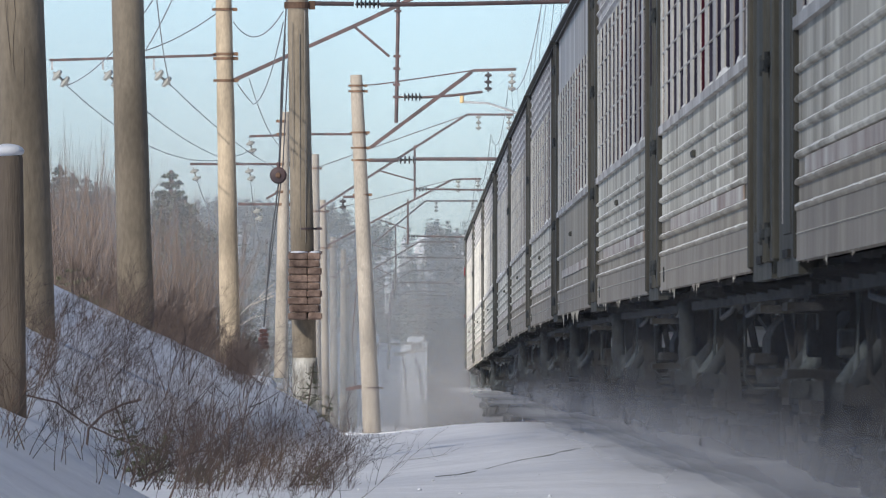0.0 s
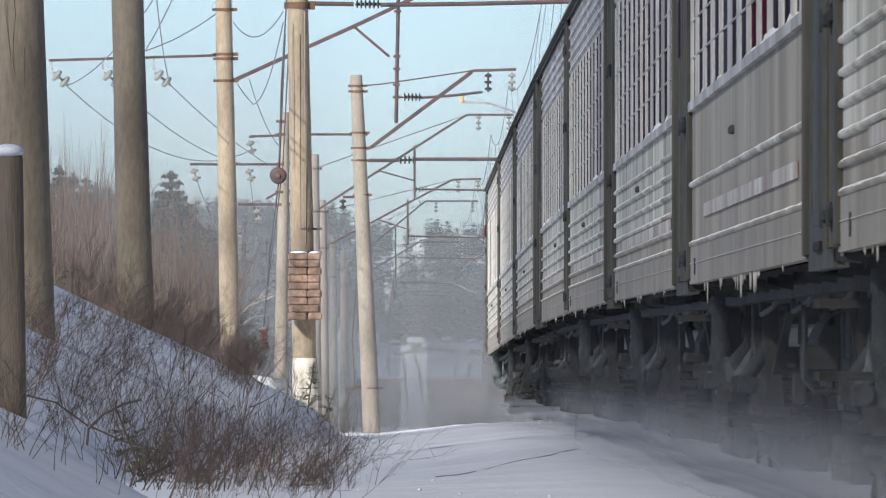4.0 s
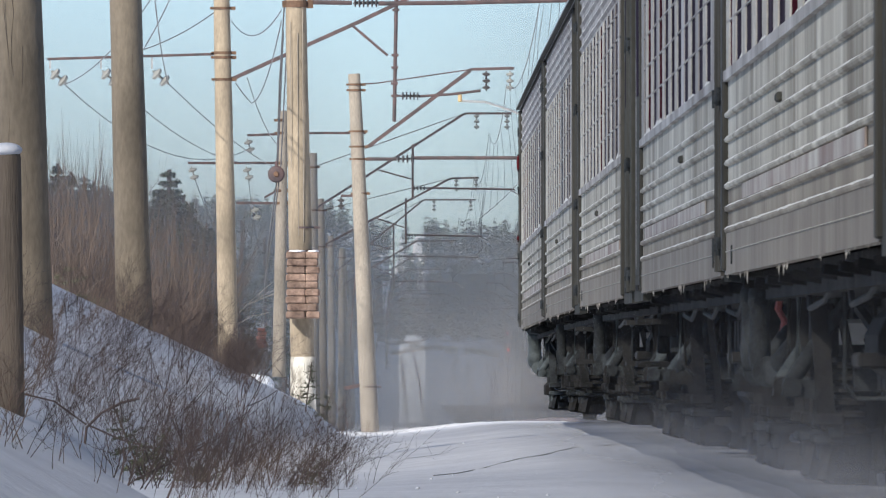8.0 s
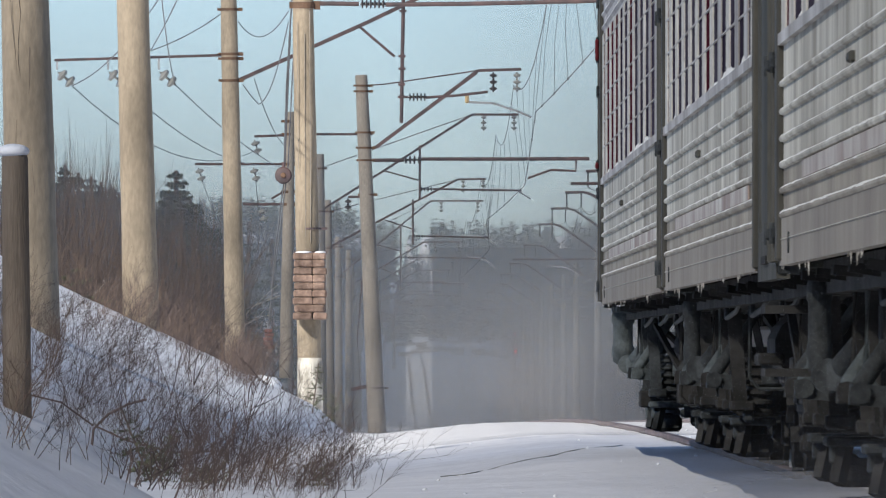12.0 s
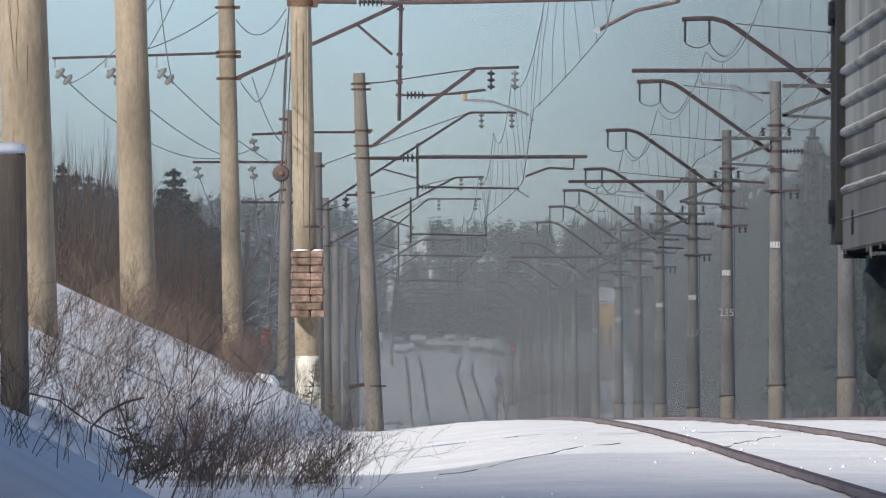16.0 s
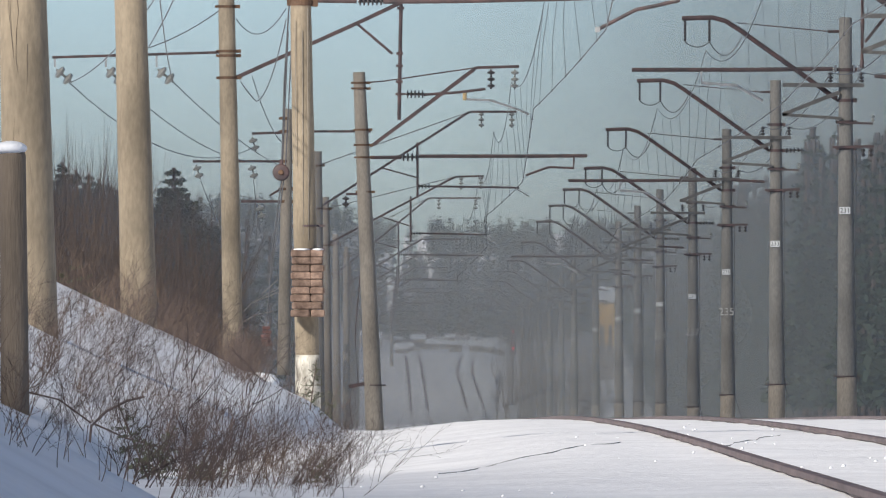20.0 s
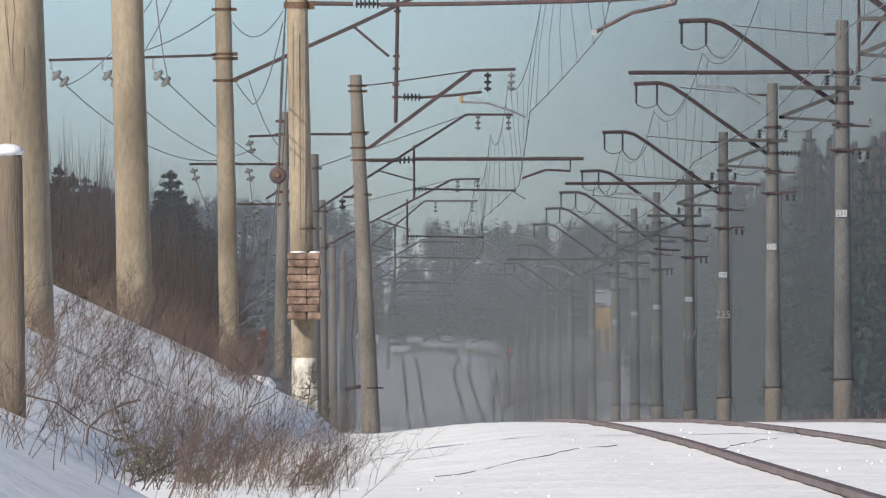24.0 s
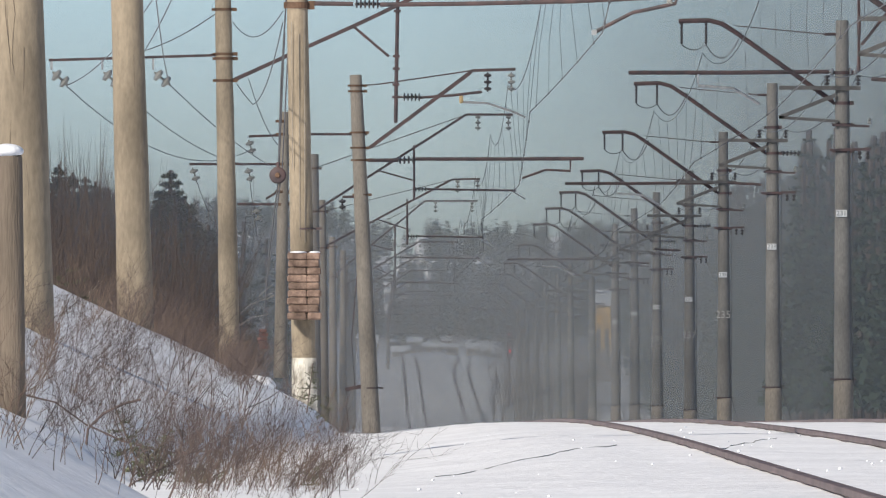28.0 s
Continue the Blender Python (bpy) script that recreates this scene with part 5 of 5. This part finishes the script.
for x, y, hgt, k, tx, ty in ((-1.62, 92, 0.34, 0, 30, 25), (-1.50, 92.6, 0.30, 1, -20, 40), (-1.74, 91.5, 0.28, 2, 15, -45), (-1.36, 92.2, 0.26, 3, -30, 55), (-0.85, 148, 0.42, 1, 10, 20), (-0.72, 149, 0.34, 2, -15, -20), (-0.59, 88, 0.24, 0, 30, 50), (-0.53, 89, 0.20, 3, -30, 40), (-1.57, 90, 0.40, 2, 10, 20), (-1.43, 91, 0.26, 1, 40, 60), (-1.28, 88, 0.22, 3, -35, 65)):
    ob = pine(x, y, ground_z(x, y) - 0.04, hgt, k, "bent green pine sapling poking out of the snow", "sapling", "pine saplings", sapling_green)
    ob.rotation_euler = (radians(tx), radians(ty), k * 1.7)
for x, y, hgt, k in ((-7.40, 470, 6.6, 0), (-7.00, 480, 5.6, 2), (-6.83, 500, 5.0, 1), (-8.06, 490, 5.0, 3), (-6.67, 520, 4.6, 2), (-13.35, 560, 5, 1), (-13.22, 575, 5, 3), (-13.03, 590, 5, 0), (-11.96, 565, 5, 2), (-12.25, 600, 5, 1)):
    z = ground_z(x, y)
    want = 0.72 + (620 - {470: 302, 480: 352, 500: 388, 490: 350, 520: 398, 560: 292, 575: 306, 590: 314, 565: 322, 600: 330}[y]) * y / 24000
    pine(x, y, z, want - z, k, "dark conifer standing on the hillside", group="conifers on the hillside")

# birches with pale stems on the left hill
for i, (px, y, hgt) in enumerate(((-9.3, 390, 6.2), (-9.0, 400, 6.8), (-8.4, 420, 5.6), (-7.6, 430, 5.8), (-6.9, 445, 5.2))):
    ob = root("birch_tree", (px, y, ground_z(px, y) - 0.1), "slender leafless birch with pale bark", "birch", "birches on the hillside")
    vs, fs = grow(300 + i, hgt, 1, 0.02, 0.01, 0.045, 3, 3, (0.10, 0.22))
    mesh_from("trunk", vs, fs, birch_bark if i % 2 else twig_pale, ob)


def stuff_from(name, sets, places, mat, label, category):
    vs_all, fs_all, base = [], [], 0
    for k, x, y, z, s, w, turn in places:
        v = np.array(sets[k][0]) * (w, w, s)
        c, sn = math.cos(turn), math.sin(turn)
        v = np.stack([v[:, 0] * c - v[:, 1] * sn + x, v[:, 0] * sn + v[:, 1] * c + y, v[:, 2] + z], 1)
        vs_all.append(v)
        fs_all += [tuple(i + base for i in f) for f in sets[k][1]]
        base += len(v)
    ob = mesh_from(name, np.concatenate(vs_all).tolist(), fs_all, mat)
    return tagged(ob, label, category, kind="stuff")


for px, y, hgt, k in (((-6.9, 300, 2.3, 1), (-6.5, 310, 1.9, 2), (-6.2, 295, 1.7, 3), (-6.6, 290, 1.9, 0), (-7.1, 292, 2.1, 2), (-6.0, 300, 1.4, 1), (-6.75, 285, 1.5, 3))):
    pine(px, y, ground_z(px, y) - 0.1, hgt, k, "yellow-green young pine among brown shrubs", "young pine", "young pines on the hillside", sapling_green)
# timbers under snow behind the bank
stack = root("timber_stack", (-1.95, 205, ground_z(-1.95, 205)), "low stack of old timbers capped with thick snow", "timber stack")
cx, top = -1.95, 0.12
low_z = ground_z(cx, 205)
for i in range(3):
    bm = B()
    box(bm, (cx + 0.02 * i, 205 + 0.2 * i, (top + low_z) / 2 + 0.02), (0.50, 0.19, max(0.1, top - low_z)), bevel=0.02)
    part("timber", bm, post_wood, stack)
bm = B()
bmesh.ops.create_uvsphere(bm, u_segments=20, v_segments=12, radius=1, matrix=Matrix.Translation((cx, 205.2, top + 0.06)) @ Matrix.Diagonal((0.31, 0.42, 0.15, 1)))
for v in bm.verts:
    v.co += Vector((0.03, 0, 0.03)) * noise.noise(v.co * 7)
part("snow_cap", bm, snow_lump, stack, "thick lumpy cap of snow", smooth=True)
# brown leafless thicket on the left hill
grey_wood = material("grey_bare_crowns", (0.115, 0.085, 0.068), 0.9, spread=0.35, scale=0.4, fine=6, bump=0)
bare = [grow(500 + k, 1.0, 5, 0.0, 0.10, 0.010, 3, 2) for k in range(4)]
rng = random.Random(77)
spots = []
for i in range(420):
    y = rng.uniform(235, 620)
    x = -rng.uniform(2.8, 11.0) * y / 330 - (0.8 if y < 300 else 0)
    s = rng.uniform(0.5, 1.25) * (y / 330)
    spots.append((rng.randrange(4), x, y, ground_z(x, y) - 0.1, s, s * 0.8, rng.uniform(0, 6.3)))
stuff_from("thicket", bare, spots, bare_wood, "tangled brown leafless thicket on the hillside", "thicket")

spots = []
for i in range(330):
    y = rng.uniform(380, 560)
    x = -rng.uniform(5.4, 13.5) * y / 450
    share = min(1.0, max(0.0, (-x * 450 / y - 5.2) / 5.2))
    z = ground_z(x, y) - 0.1
    s = max(1.2, (4.3 + 2.6 * share ** 0.7) * y / 450 * rng.uniform(0.7, 1.0) - z) * 0.9
    spots.append((rng.randrange(4), x, y, z, s, s * 0.45, rng.uniform(0, 6.3)))
stuff_from("hillside_trees", bare, spots, grey_wood, "leafless brown birch and aspen wood on the hillside", "wood")

# woods: a dark wall of conifers right of the line and on the hills
light = [needle_tree(90 + k, 1.0, 6, (0.17, 0.14, 0.19, 0.155)[k], 17, 4, 2, 0.95) for k in range(4)]
crowns = [(p[2], p[3]) for p in light]
trunks = [([v for v in p[0][:12]], p[1][:6]) for p in light]
rng = random.Random(9)
spots = []
for i in range(560):
    y = 500 + 380 * (i % 280) / 280 + rng.uniform(-1.5, 1.5)
    x = 19.6 + (rng.uniform(0, 1.6) if i < 280 else rng.uniform(2, 14)) + 1.5 * noise.noise((y * 0.02, 3, 1)) + 0.06 * max(0, y - 800)
    s = rng.uniform(10.5, 14.0) + 1.2 * noise.noise((y * 0.015, x * 0.1, 5)) + 1.0 * smooth(540, 640, y)
    spots.append((rng.randrange(4), x, y, ground_z(x, y) - 0.2, s, s * 0.95, rng.uniform(0, 6.3)))
for i in range(470):
    y = rng.uniform(860, 1500)
    x = 18.5 + 0.012 * (y - 860) + rng.random() ** 1.6 * 36
    s = rng.uniform(7.0, 9.5)
    if 0.0142 < x / y < 0.0176 and y < 1256:
        continue
    spots.append((rng.randrange(4), x, y, ground_z(x, y) - 0.2, s, s * 1.1, rng.uniform(0, 6.3)))
for i in range(160):
    y = rng.uniform(650, 1700)
    x = -rng.uniform(5.5, 45) * y / 900
    s = rng.uniform(5, 9)
    spots.append((rng.randrange(4), x, y, ground_z(x, y) - 0.2, s, s * 1.1, rng.uniform(0, 6.3)))
stuff_from("wood_crowns", crowns, spots, needle, "dark green conifer wood along the line and on the hills", "wood")
hill_sets = [needle_tree(190 + k, 1.0, 5, (0.20, 0.17, 0.22, 0.18)[k], 9, 2, 2, 1.7)[2:] for k in range(4)]
hill_spots = []
for i in range(1900):
    y = rng.uniform(1800, 3000)
    x = rng.uniform(-0.032, 0.036) * y
    s = rng.uniform(6.6, 8.2)
    hill_spots.append((rng.randrange(4), x, y, ground_z(x, y) - 0.3, s, s * 1.7, rng.uniform(0, 6.3)))
stuff_from("hill_forest", hill_sets, hill_spots, needle, "dense dark conifer forest covering the far hills", "forest")
stuff_from("wood_trunks", trunks, spots, bark, "trunks of the conifer wood", "wood")

# a thin grey strand on the snow, drawn in place of a wire's shadow
cable = root("ground_cable", (0.34, 91, 0), "thin grey strand on the snow standing in for a wire's shadow", "cable")
for (x0, y0_), (x1, y1_) in (((0.34, 90.9), (1.9, 111)), ((2.6, 106), (3.5, 121))):
    pts = [(x0 + (x1 - x0) * i / 12 + 0.03 * math.sin(i * 1.3), y0_ + (y1_ - y0_) * i / 12) for i in range(13)]
    part("cable_run", pipe(B(), [(x, y, ground_z(x, y) + 0.001) for x, y in pts], 0.004, 6), faded_paint, cable)

# leafless trees beyond the masts
spots = []
for i in range(60):
    y = rng.uniform(900, 1250)
    x = rng.uniform(9.0, 15.5) * y / 1000
    s = rng.uniform(3.5, 7.5)
    spots.append((rng.randrange(4), x, y, ground_z(x, y) - 0.1, s, s * 0.7, rng.uniform(0, 6.3)))
for i in range(140):
    y = rng.uniform(1780, 2250)
    x = rng.uniform(-6.5, 22) * y / 1500
    s = rng.uniform(3.0, 7.0)
    spots.append((rng.randrange(4), x, y, ground_z(x, y) - 0.1, s, s * 0.9, rng.uniform(0, 6.3)))
stuff_from("valley_trees", bare, spots, bare_wood, "leafless trees and bushes down in the valley", "wood")

# ---- the far hamlet in the dip ----
house_wall = material("house_wall", (0.30, 0.25, 0.21), 0.8, spread=0.25, scale=1, fine=10)
house_roof = material("house_roof_snow", (0.78, 0.80, 0.83), 0.7, spread=0.05, scale=1, fine=10)
yellow_wall = material("yellow_wall", (0.88, 0.50, 0.09), 0.7, spread=0.15, scale=1, fine=10)
white_wall = material("white_wall", (0.80, 0.80, 0.78), 0.7, spread=0.08, scale=1, fine=10)
dark_pane = material("dark_pane", (0.03, 0.035, 0.04), 0.2, spread=0.2, bump=0)


def house(x, y, w, dep, hgt, roof, wall, label, panes=2):
    z = ground_z(x, y) - 0.2
    ob = root("house", (x, y, z), label, "house", "hamlet houses")
    bm = B()
    box(bm, (x, y, z + hgt / 2), (w, dep, hgt))
    part("wall", bm, wall, ob)
    bm = B()
    v = [bm.verts.new(p) for p in ((x - w * 0.56, y - dep * 0.56, z + hgt), (x + w * 0.56, y - dep * 0.56, z + hgt), (x + w * 0.56, y + dep * 0.56, z + hgt), (x - w * 0.56, y + dep * 0.56, z + hgt), (x - w * 0.56, y, z + hgt + roof), (x + w * 0.56, y, z + hgt + roof))]
    for f in ((0, 1, 5, 4), (2, 3, 4, 5), (0, 4, 3), (1, 2, 5), (3, 2, 1, 0)):
        bm.faces.new([v[i] for i in f])
    part("roof", bm, house_roof, ob, "snow-covered roof")
    for i in range(panes):
        bm = B()
        px = x - w / 2 + w * (i + 0.5) / panes
        box(bm, (px, y - dep / 2 - 0.02, z + hgt * 0.55), (w / panes * 0.4, 0.08, hgt * 0.32))
        win = part("window", bm, dark_pane, ob)
        bm = B()
        box(bm, (px, y - dep / 2 - 0.07, z + hgt * 0.55 - hgt * 0.18), (w / panes * 0.5, 0.1, 0.08))
        part("sill", bm, white_wall, win)
    return ob


for x, y, w, hgt, roof in ((-4.67, 1650, 4.5, 2.6, 1.8), (4.01, 1750, 5.0, 2.8, 1.8), (8.25, 1800, 4.0, 2.6, 1.6), (-6.33, 1900, 5.0, 2.6, 2.0), (13.06, 1900, 4.5, 2.8, 1.8), (-2.51, 1720, 4.0, 2.5, 1.7), (1.67, 2000, 5.0, 2.8, 1.8), (6.91, 1950, 4.4, 2.7, 1.6), (-4.54, 1980, 4.0, 2.6, 1.7)):
    house(x, y, w * 0.34, 2.4, hgt * 0.55, roof * 0.38, house_wall, "small wooden house with a snowy roof, far off")
rng = random.Random(21)
for i in range(22):
    y = rng.uniform(1640, 1850)
    house(rng.uniform(-6.5, 16) * y / 1800, y, rng.uniform(0.7, 2.0), 2.0, rng.uniform(0.7, 1.6), rng.uniform(0.4, 0.8), house_wall, "small wooden house with a snowy roof, far off")
shed = house(20.10, 1250, 1.5, 3.0, 7.2, 1.5, yellow_wall, "narrow two-storey yellow house with a snowy roof", 2)
bm = B()
box(bm, (20.10, 1250, ground_z(20.10, 1250) + 1.35), (1.6, 3.1, 3.1))
part("plinth", bm, house_wall, shed, "grey lower storey")
white = house(0.42, 1450, 0.9, 0.9, 3.0, 0.3, white_wall, "narrow white lineside cabinet with dark panes", 2)
white.location.z = 4.65
white.name = "mast_cabinet"
tagged(white, "white cabinet with dark panes high on a slender mast", "cabinet", "")
bm = B()
bar(bm, (white.location.x, 1450, white.location.z - 10.0), (white.location.x, 1450, white.location.z + 0.05), 0.22, 0.17, seg=10)
part("mast", bm, concrete_grey, white)


def signal(x, y, lamp_z):
    z = rail_z(y) - 0.2
    ob = root("railway_signal", (x, y, z), "dark railway signal post showing a red light", "signal", "railway signals")
    part("post", bar(B(), (x, y, z), (x, y, lamp_z + 0.6), 0.08, 0.06), steel, ob)
    bm = B()
    box(bm, (x, y, lamp_z + 0.1), (0.42, 0.15, 1.1), bevel=0.1)
    head = part("head", bm, steel, ob)
    bm = B()
    bar(bm, (x, y - 0.16, lamp_z), (x, y - 0.1, lamp_z), 0.075, seg=12)
    part("lamp", bm, glow_red, head, "glowing red lens")
    bm = B()
    box(bm, (x, y - 0.1, z + 0.9), (0.6, 0.4, 1.3), bevel=0.03)
    part("relay_box", bm, galvanised, ob)


signal(8.14, 880, 0.65)
signal(10.59, 1150, 2.06)

# ---- smoke, drifting snow, haze and unseen shade sheets ----
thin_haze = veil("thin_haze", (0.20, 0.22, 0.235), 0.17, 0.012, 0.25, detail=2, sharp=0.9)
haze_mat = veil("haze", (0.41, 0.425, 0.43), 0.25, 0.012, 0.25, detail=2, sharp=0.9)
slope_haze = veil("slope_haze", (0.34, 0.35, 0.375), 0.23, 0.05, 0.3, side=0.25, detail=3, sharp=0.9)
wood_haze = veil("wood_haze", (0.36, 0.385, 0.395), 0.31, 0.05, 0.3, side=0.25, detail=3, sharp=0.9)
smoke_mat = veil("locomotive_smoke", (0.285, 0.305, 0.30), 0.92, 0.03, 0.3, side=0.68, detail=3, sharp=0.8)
dust_low = veil("low_snow_dust", (0.50, 0.51, 0.54), 0.62, 0.9, 0.0, detail=3, sharp=0.9, stretch=(1, 0.06, 1), ends=(0.88, 0.55), back=0.0, low=0.45)
dust_mid = veil("snow_dust", (0.47, 0.48, 0.51), 0.42, 0.7, 0.0, detail=3, sharp=0.8, stretch=(1, 0.06, 1), ends=(0.82, 0.45), back=0.0, low=0.4)
dust_high = veil("high_snow_dust", (0.36, 0.39, 0.44), 0.15, 0.6, 0.0, detail=3, sharp=0.7, stretch=(1, 0.06, 1), ends=(0.92, 0.40), back=0.2)
trail_mat = veil("snow_trail", (0.25, 0.245, 0.25), 0.31, 0.35, 0.03, side=0.35, detail=4, sharp=0.9)
# for the unseen sheet that shades the near line
near_shade_mat = veil("shade_sheet", (0.14, 0.15, 0.155), 0.62, 0.02, 0.9, detail=3, sharp=0.9)
drift_mat = veil("ground_drift", (0.64, 0.65, 0.68), 0.55, 0.5, 0.0, side=0.25, detail=4, sharp=0.7, stretch=(1, 0.12, 1), ends=(0.985, 0.80), flat=True, back=0.0)
# for the unseen sheets that shade the near bank and the valley
side_shade_mat = veil("side_shade", (0.14, 0.15, 0.155), 0.80, 0.02, 0.9, detail=3, sharp=0.9)
shade_mat = veil("high_shade", (0.16, 0.17, 0.175), 0.55, 0.008, 0.9, side=0.12, detail=3, sharp=0.9, flat=True)


def sheet(name, x0, x1, y, z0, z1, mat, label, category, kind="", bulge=1.5, n=16, origin=(0, 0, 0)):
    """A thin, slightly billowing curtain across the view."""
    vs, fs = [], []
    for j in range(n + 1):
        for i in range(n + 1):
            u, v = i / n, j / n
            vs.append((x0 + (x1 - x0) * u, y + bulge * noise.noise((u * 3, v * 2, y * 0.1)), z0 + (z1 - z0) * v))
    for j in range(n):
        for i in range(n):
            k = j * (n + 1) + i
            fs.append((k, k + 1, k + n + 2, k + n + 1))
    return tagged(mesh_from(name, vs, fs, mat, smooth=True), label, category, kind=kind)


def along(name, x, y0, y1, z0, z1, mat, label, category, n=60):
    """A low curtain of blown snow beside the train."""
    vs, fs = [], []
    for j in range(5):
        for i in range(n + 1):
            y = y0 + (y1 - y0) * i / n
            vs.append((x + 0.12 * noise.noise((y * 0.12, j * 0.4, x)), y, z0 + (z1 - z0) * j / 4))
    for j in range(4):
        for i in range(n):
            k = j * (n + 1) + i
            fs.append((k, k + 1, k + n + 2, k + n + 1))
    return tagged(mesh_from(name, vs, fs, mat, smooth=True), label, category)


# tinted see-through sheets stand in for the haze of distance
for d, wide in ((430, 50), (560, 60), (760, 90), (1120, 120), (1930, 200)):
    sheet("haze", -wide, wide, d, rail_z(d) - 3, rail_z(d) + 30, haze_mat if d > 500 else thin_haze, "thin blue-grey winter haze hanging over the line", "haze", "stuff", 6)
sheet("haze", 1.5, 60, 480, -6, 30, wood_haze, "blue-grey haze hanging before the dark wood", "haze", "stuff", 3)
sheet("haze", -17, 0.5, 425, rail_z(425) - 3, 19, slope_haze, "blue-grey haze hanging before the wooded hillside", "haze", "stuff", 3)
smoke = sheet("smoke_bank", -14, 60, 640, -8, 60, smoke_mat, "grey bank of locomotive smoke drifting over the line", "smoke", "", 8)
dusts = [along("snow_dust", 0, -310, 10, -0.06, h, mat, "fine snow whirled up beside the running train", "snow dust") for h, mat in ((0.52, dust_low), (0.72, dust_mid), (1.7, dust_high))]
vs = [(0.7 + 5.2 * i / 10, -310 + 4 * j, 0.012 * noise.noise((i * 0.9, j * 0.5, 2))) for j in range(79) for i in range(11)]
fs = [(j * 11 + i, j * 11 + i + 1, j * 11 + i + 12, j * 11 + i + 11) for j in range(78) for i in range(10)]
drift = tagged(mesh_from("snow_drift", vs, fs, drift_mat, smooth=True), "low drifting snow streaming over the rails", "snow dust")
trail_two = sheet("snow_trail", -4.5, 5.5, 0, -0.3, 3.2, trail_mat, "thin cloud of snow dust hanging over the line", "snow dust", "", 3)
trail = sheet("snow_trail", -4.5, 5.5, 0, -0.3, 2.8, trail_mat, "thin cloud of snow dust behind the last coach", "snow dust", "", 3)
trail_three = sheet("snow_trail", -4.5, 5.5, 0, -0.3, 3.6, trail_mat, "fine snow whirling round the last coach", "snow dust", "", 3)
# added off to the left, out of view, to shade the near bank
side_shade = sheet("shade_sheet", -84, 84, 0, -16, 56, side_shade_mat, "unseen sheet added beside the line to shade the near bank", "smoke", "", 4)
# added out of view behind the camera, only to shade the near line
near_shade = sheet("shade_sheet", -230, 160, 0, -2, 200, near_shade_mat, "unseen smoke sheet added behind the camera to shade the line", "smoke", "", 10)
# a layer added above the view, only to shade the far masts and valley
vs, fs = [], []
for j in range(21):
    for i in range(9):
        vs.append((-210 + 34 * i, 120 + 122 * j, 95 + 5 * noise.noise((i * 0.7, j * 0.6, 3))))
for j in range(20):
    for i in range(8):
        k = j * 9 + i
        fs.append((k, k + 1, k + 10, k + 9))
high_shade = tagged(mesh_from("smoke_layer", vs, fs, shade_mat, smooth=True), "unseen high layer added to shade the far masts and valley", "smoke")


# ---- what moves ----
def motions():
    times = [0, 0.1, 0.3] + list(range(1, 28)) + [27.7, 27.9, 28]
    for i, (ob, turn) in enumerate(coaches):
        walk(ob, [(t, coach_pose(i, turn, t)) for t in times])
    for ob, x in zip(dusts, (1.95, 1.82, 1.70)):
        walk(ob, [(t, pose(x, tail_at(t), -0.03)) for t in times])
    walk(drift, [(t, pose(0, tail_at(t), 0.03)) for t in times])
    for ob, lag, stop, sink in ((trail, 22, 95, 14.5), (trail_two, 130, 250, 15.5), (trail_three, -21, 150, 3.5)):
        rows = []
        for t in times:
            y = max(tail_at(t) + lag, stop)
            rows.append((t, pose(TRACK_A - 0.3, y, rail_z(y) - 6.0 * smooth(sink - 2, sink + 3, t))))
        walk(ob, rows)
    walk(smoke, [(0, pose(16, 0, 0)), (4, pose(12, 0, 0)), (9, pose(6, 0, 0)), (14, pose(1, 0, 0)), (20, pose(0, 0, 0)), (28, pose(-1, 0, 0))])
    # the overhead layer slides in to shade the valley, then the far masts
    walk(high_shade, [(0, pose(84, 340, 0)), (5, pose(82, 330, 0)), (7, pose(80, 240, 0)), (10, pose(76, 0, 0)), (16, pose(70, 0, 0)), (20, pose(66, 0, 0)), (28, pose(60, 0, 0))])
    # raised, lowered and drawn off to time the shade on the bank
    walk(side_shade, [(0, pose(-40, -36, -18, 0, 0, 90)), (11, pose(-40, -36, -18, 0, 0, 90)), (14.5, pose(-40, -36, -13, 0, 0, 90)), (16.3, pose(-40, -36, -11, 0, 0, 90)), (18.2, pose(-40, -37, -13, 0, 0, 90)), (20.5, pose(-40, -38, -13, 0, 0, 90)), (22, pose(-46, -70, 0, 0, 0, 90)), (24, pose(-52, -160, 0, 0, 0, 90)), (28, pose(-55, -190, 0, 0, 0, 90))])
    # the unseen sheet draws back so that its shade edge nears the camera
    walk(near_shade, [(0, pose(0, -15, 0)), (6, pose(0, -55, 0)), (8, pose(0, -66, 0)), (9, pose(0, -74, 0)), (10, pose(0, -97, 0)), (11, pose(0, -105, 0)), (13, pose(0, -120, 0)), (15, pose(0, -140, 0)), (17, pose(0, -182, 0)), (20, pose(0, -190, 0)), (23, pose(0, -220, 0)), (28, pose(0, -240, 0))])


motions()
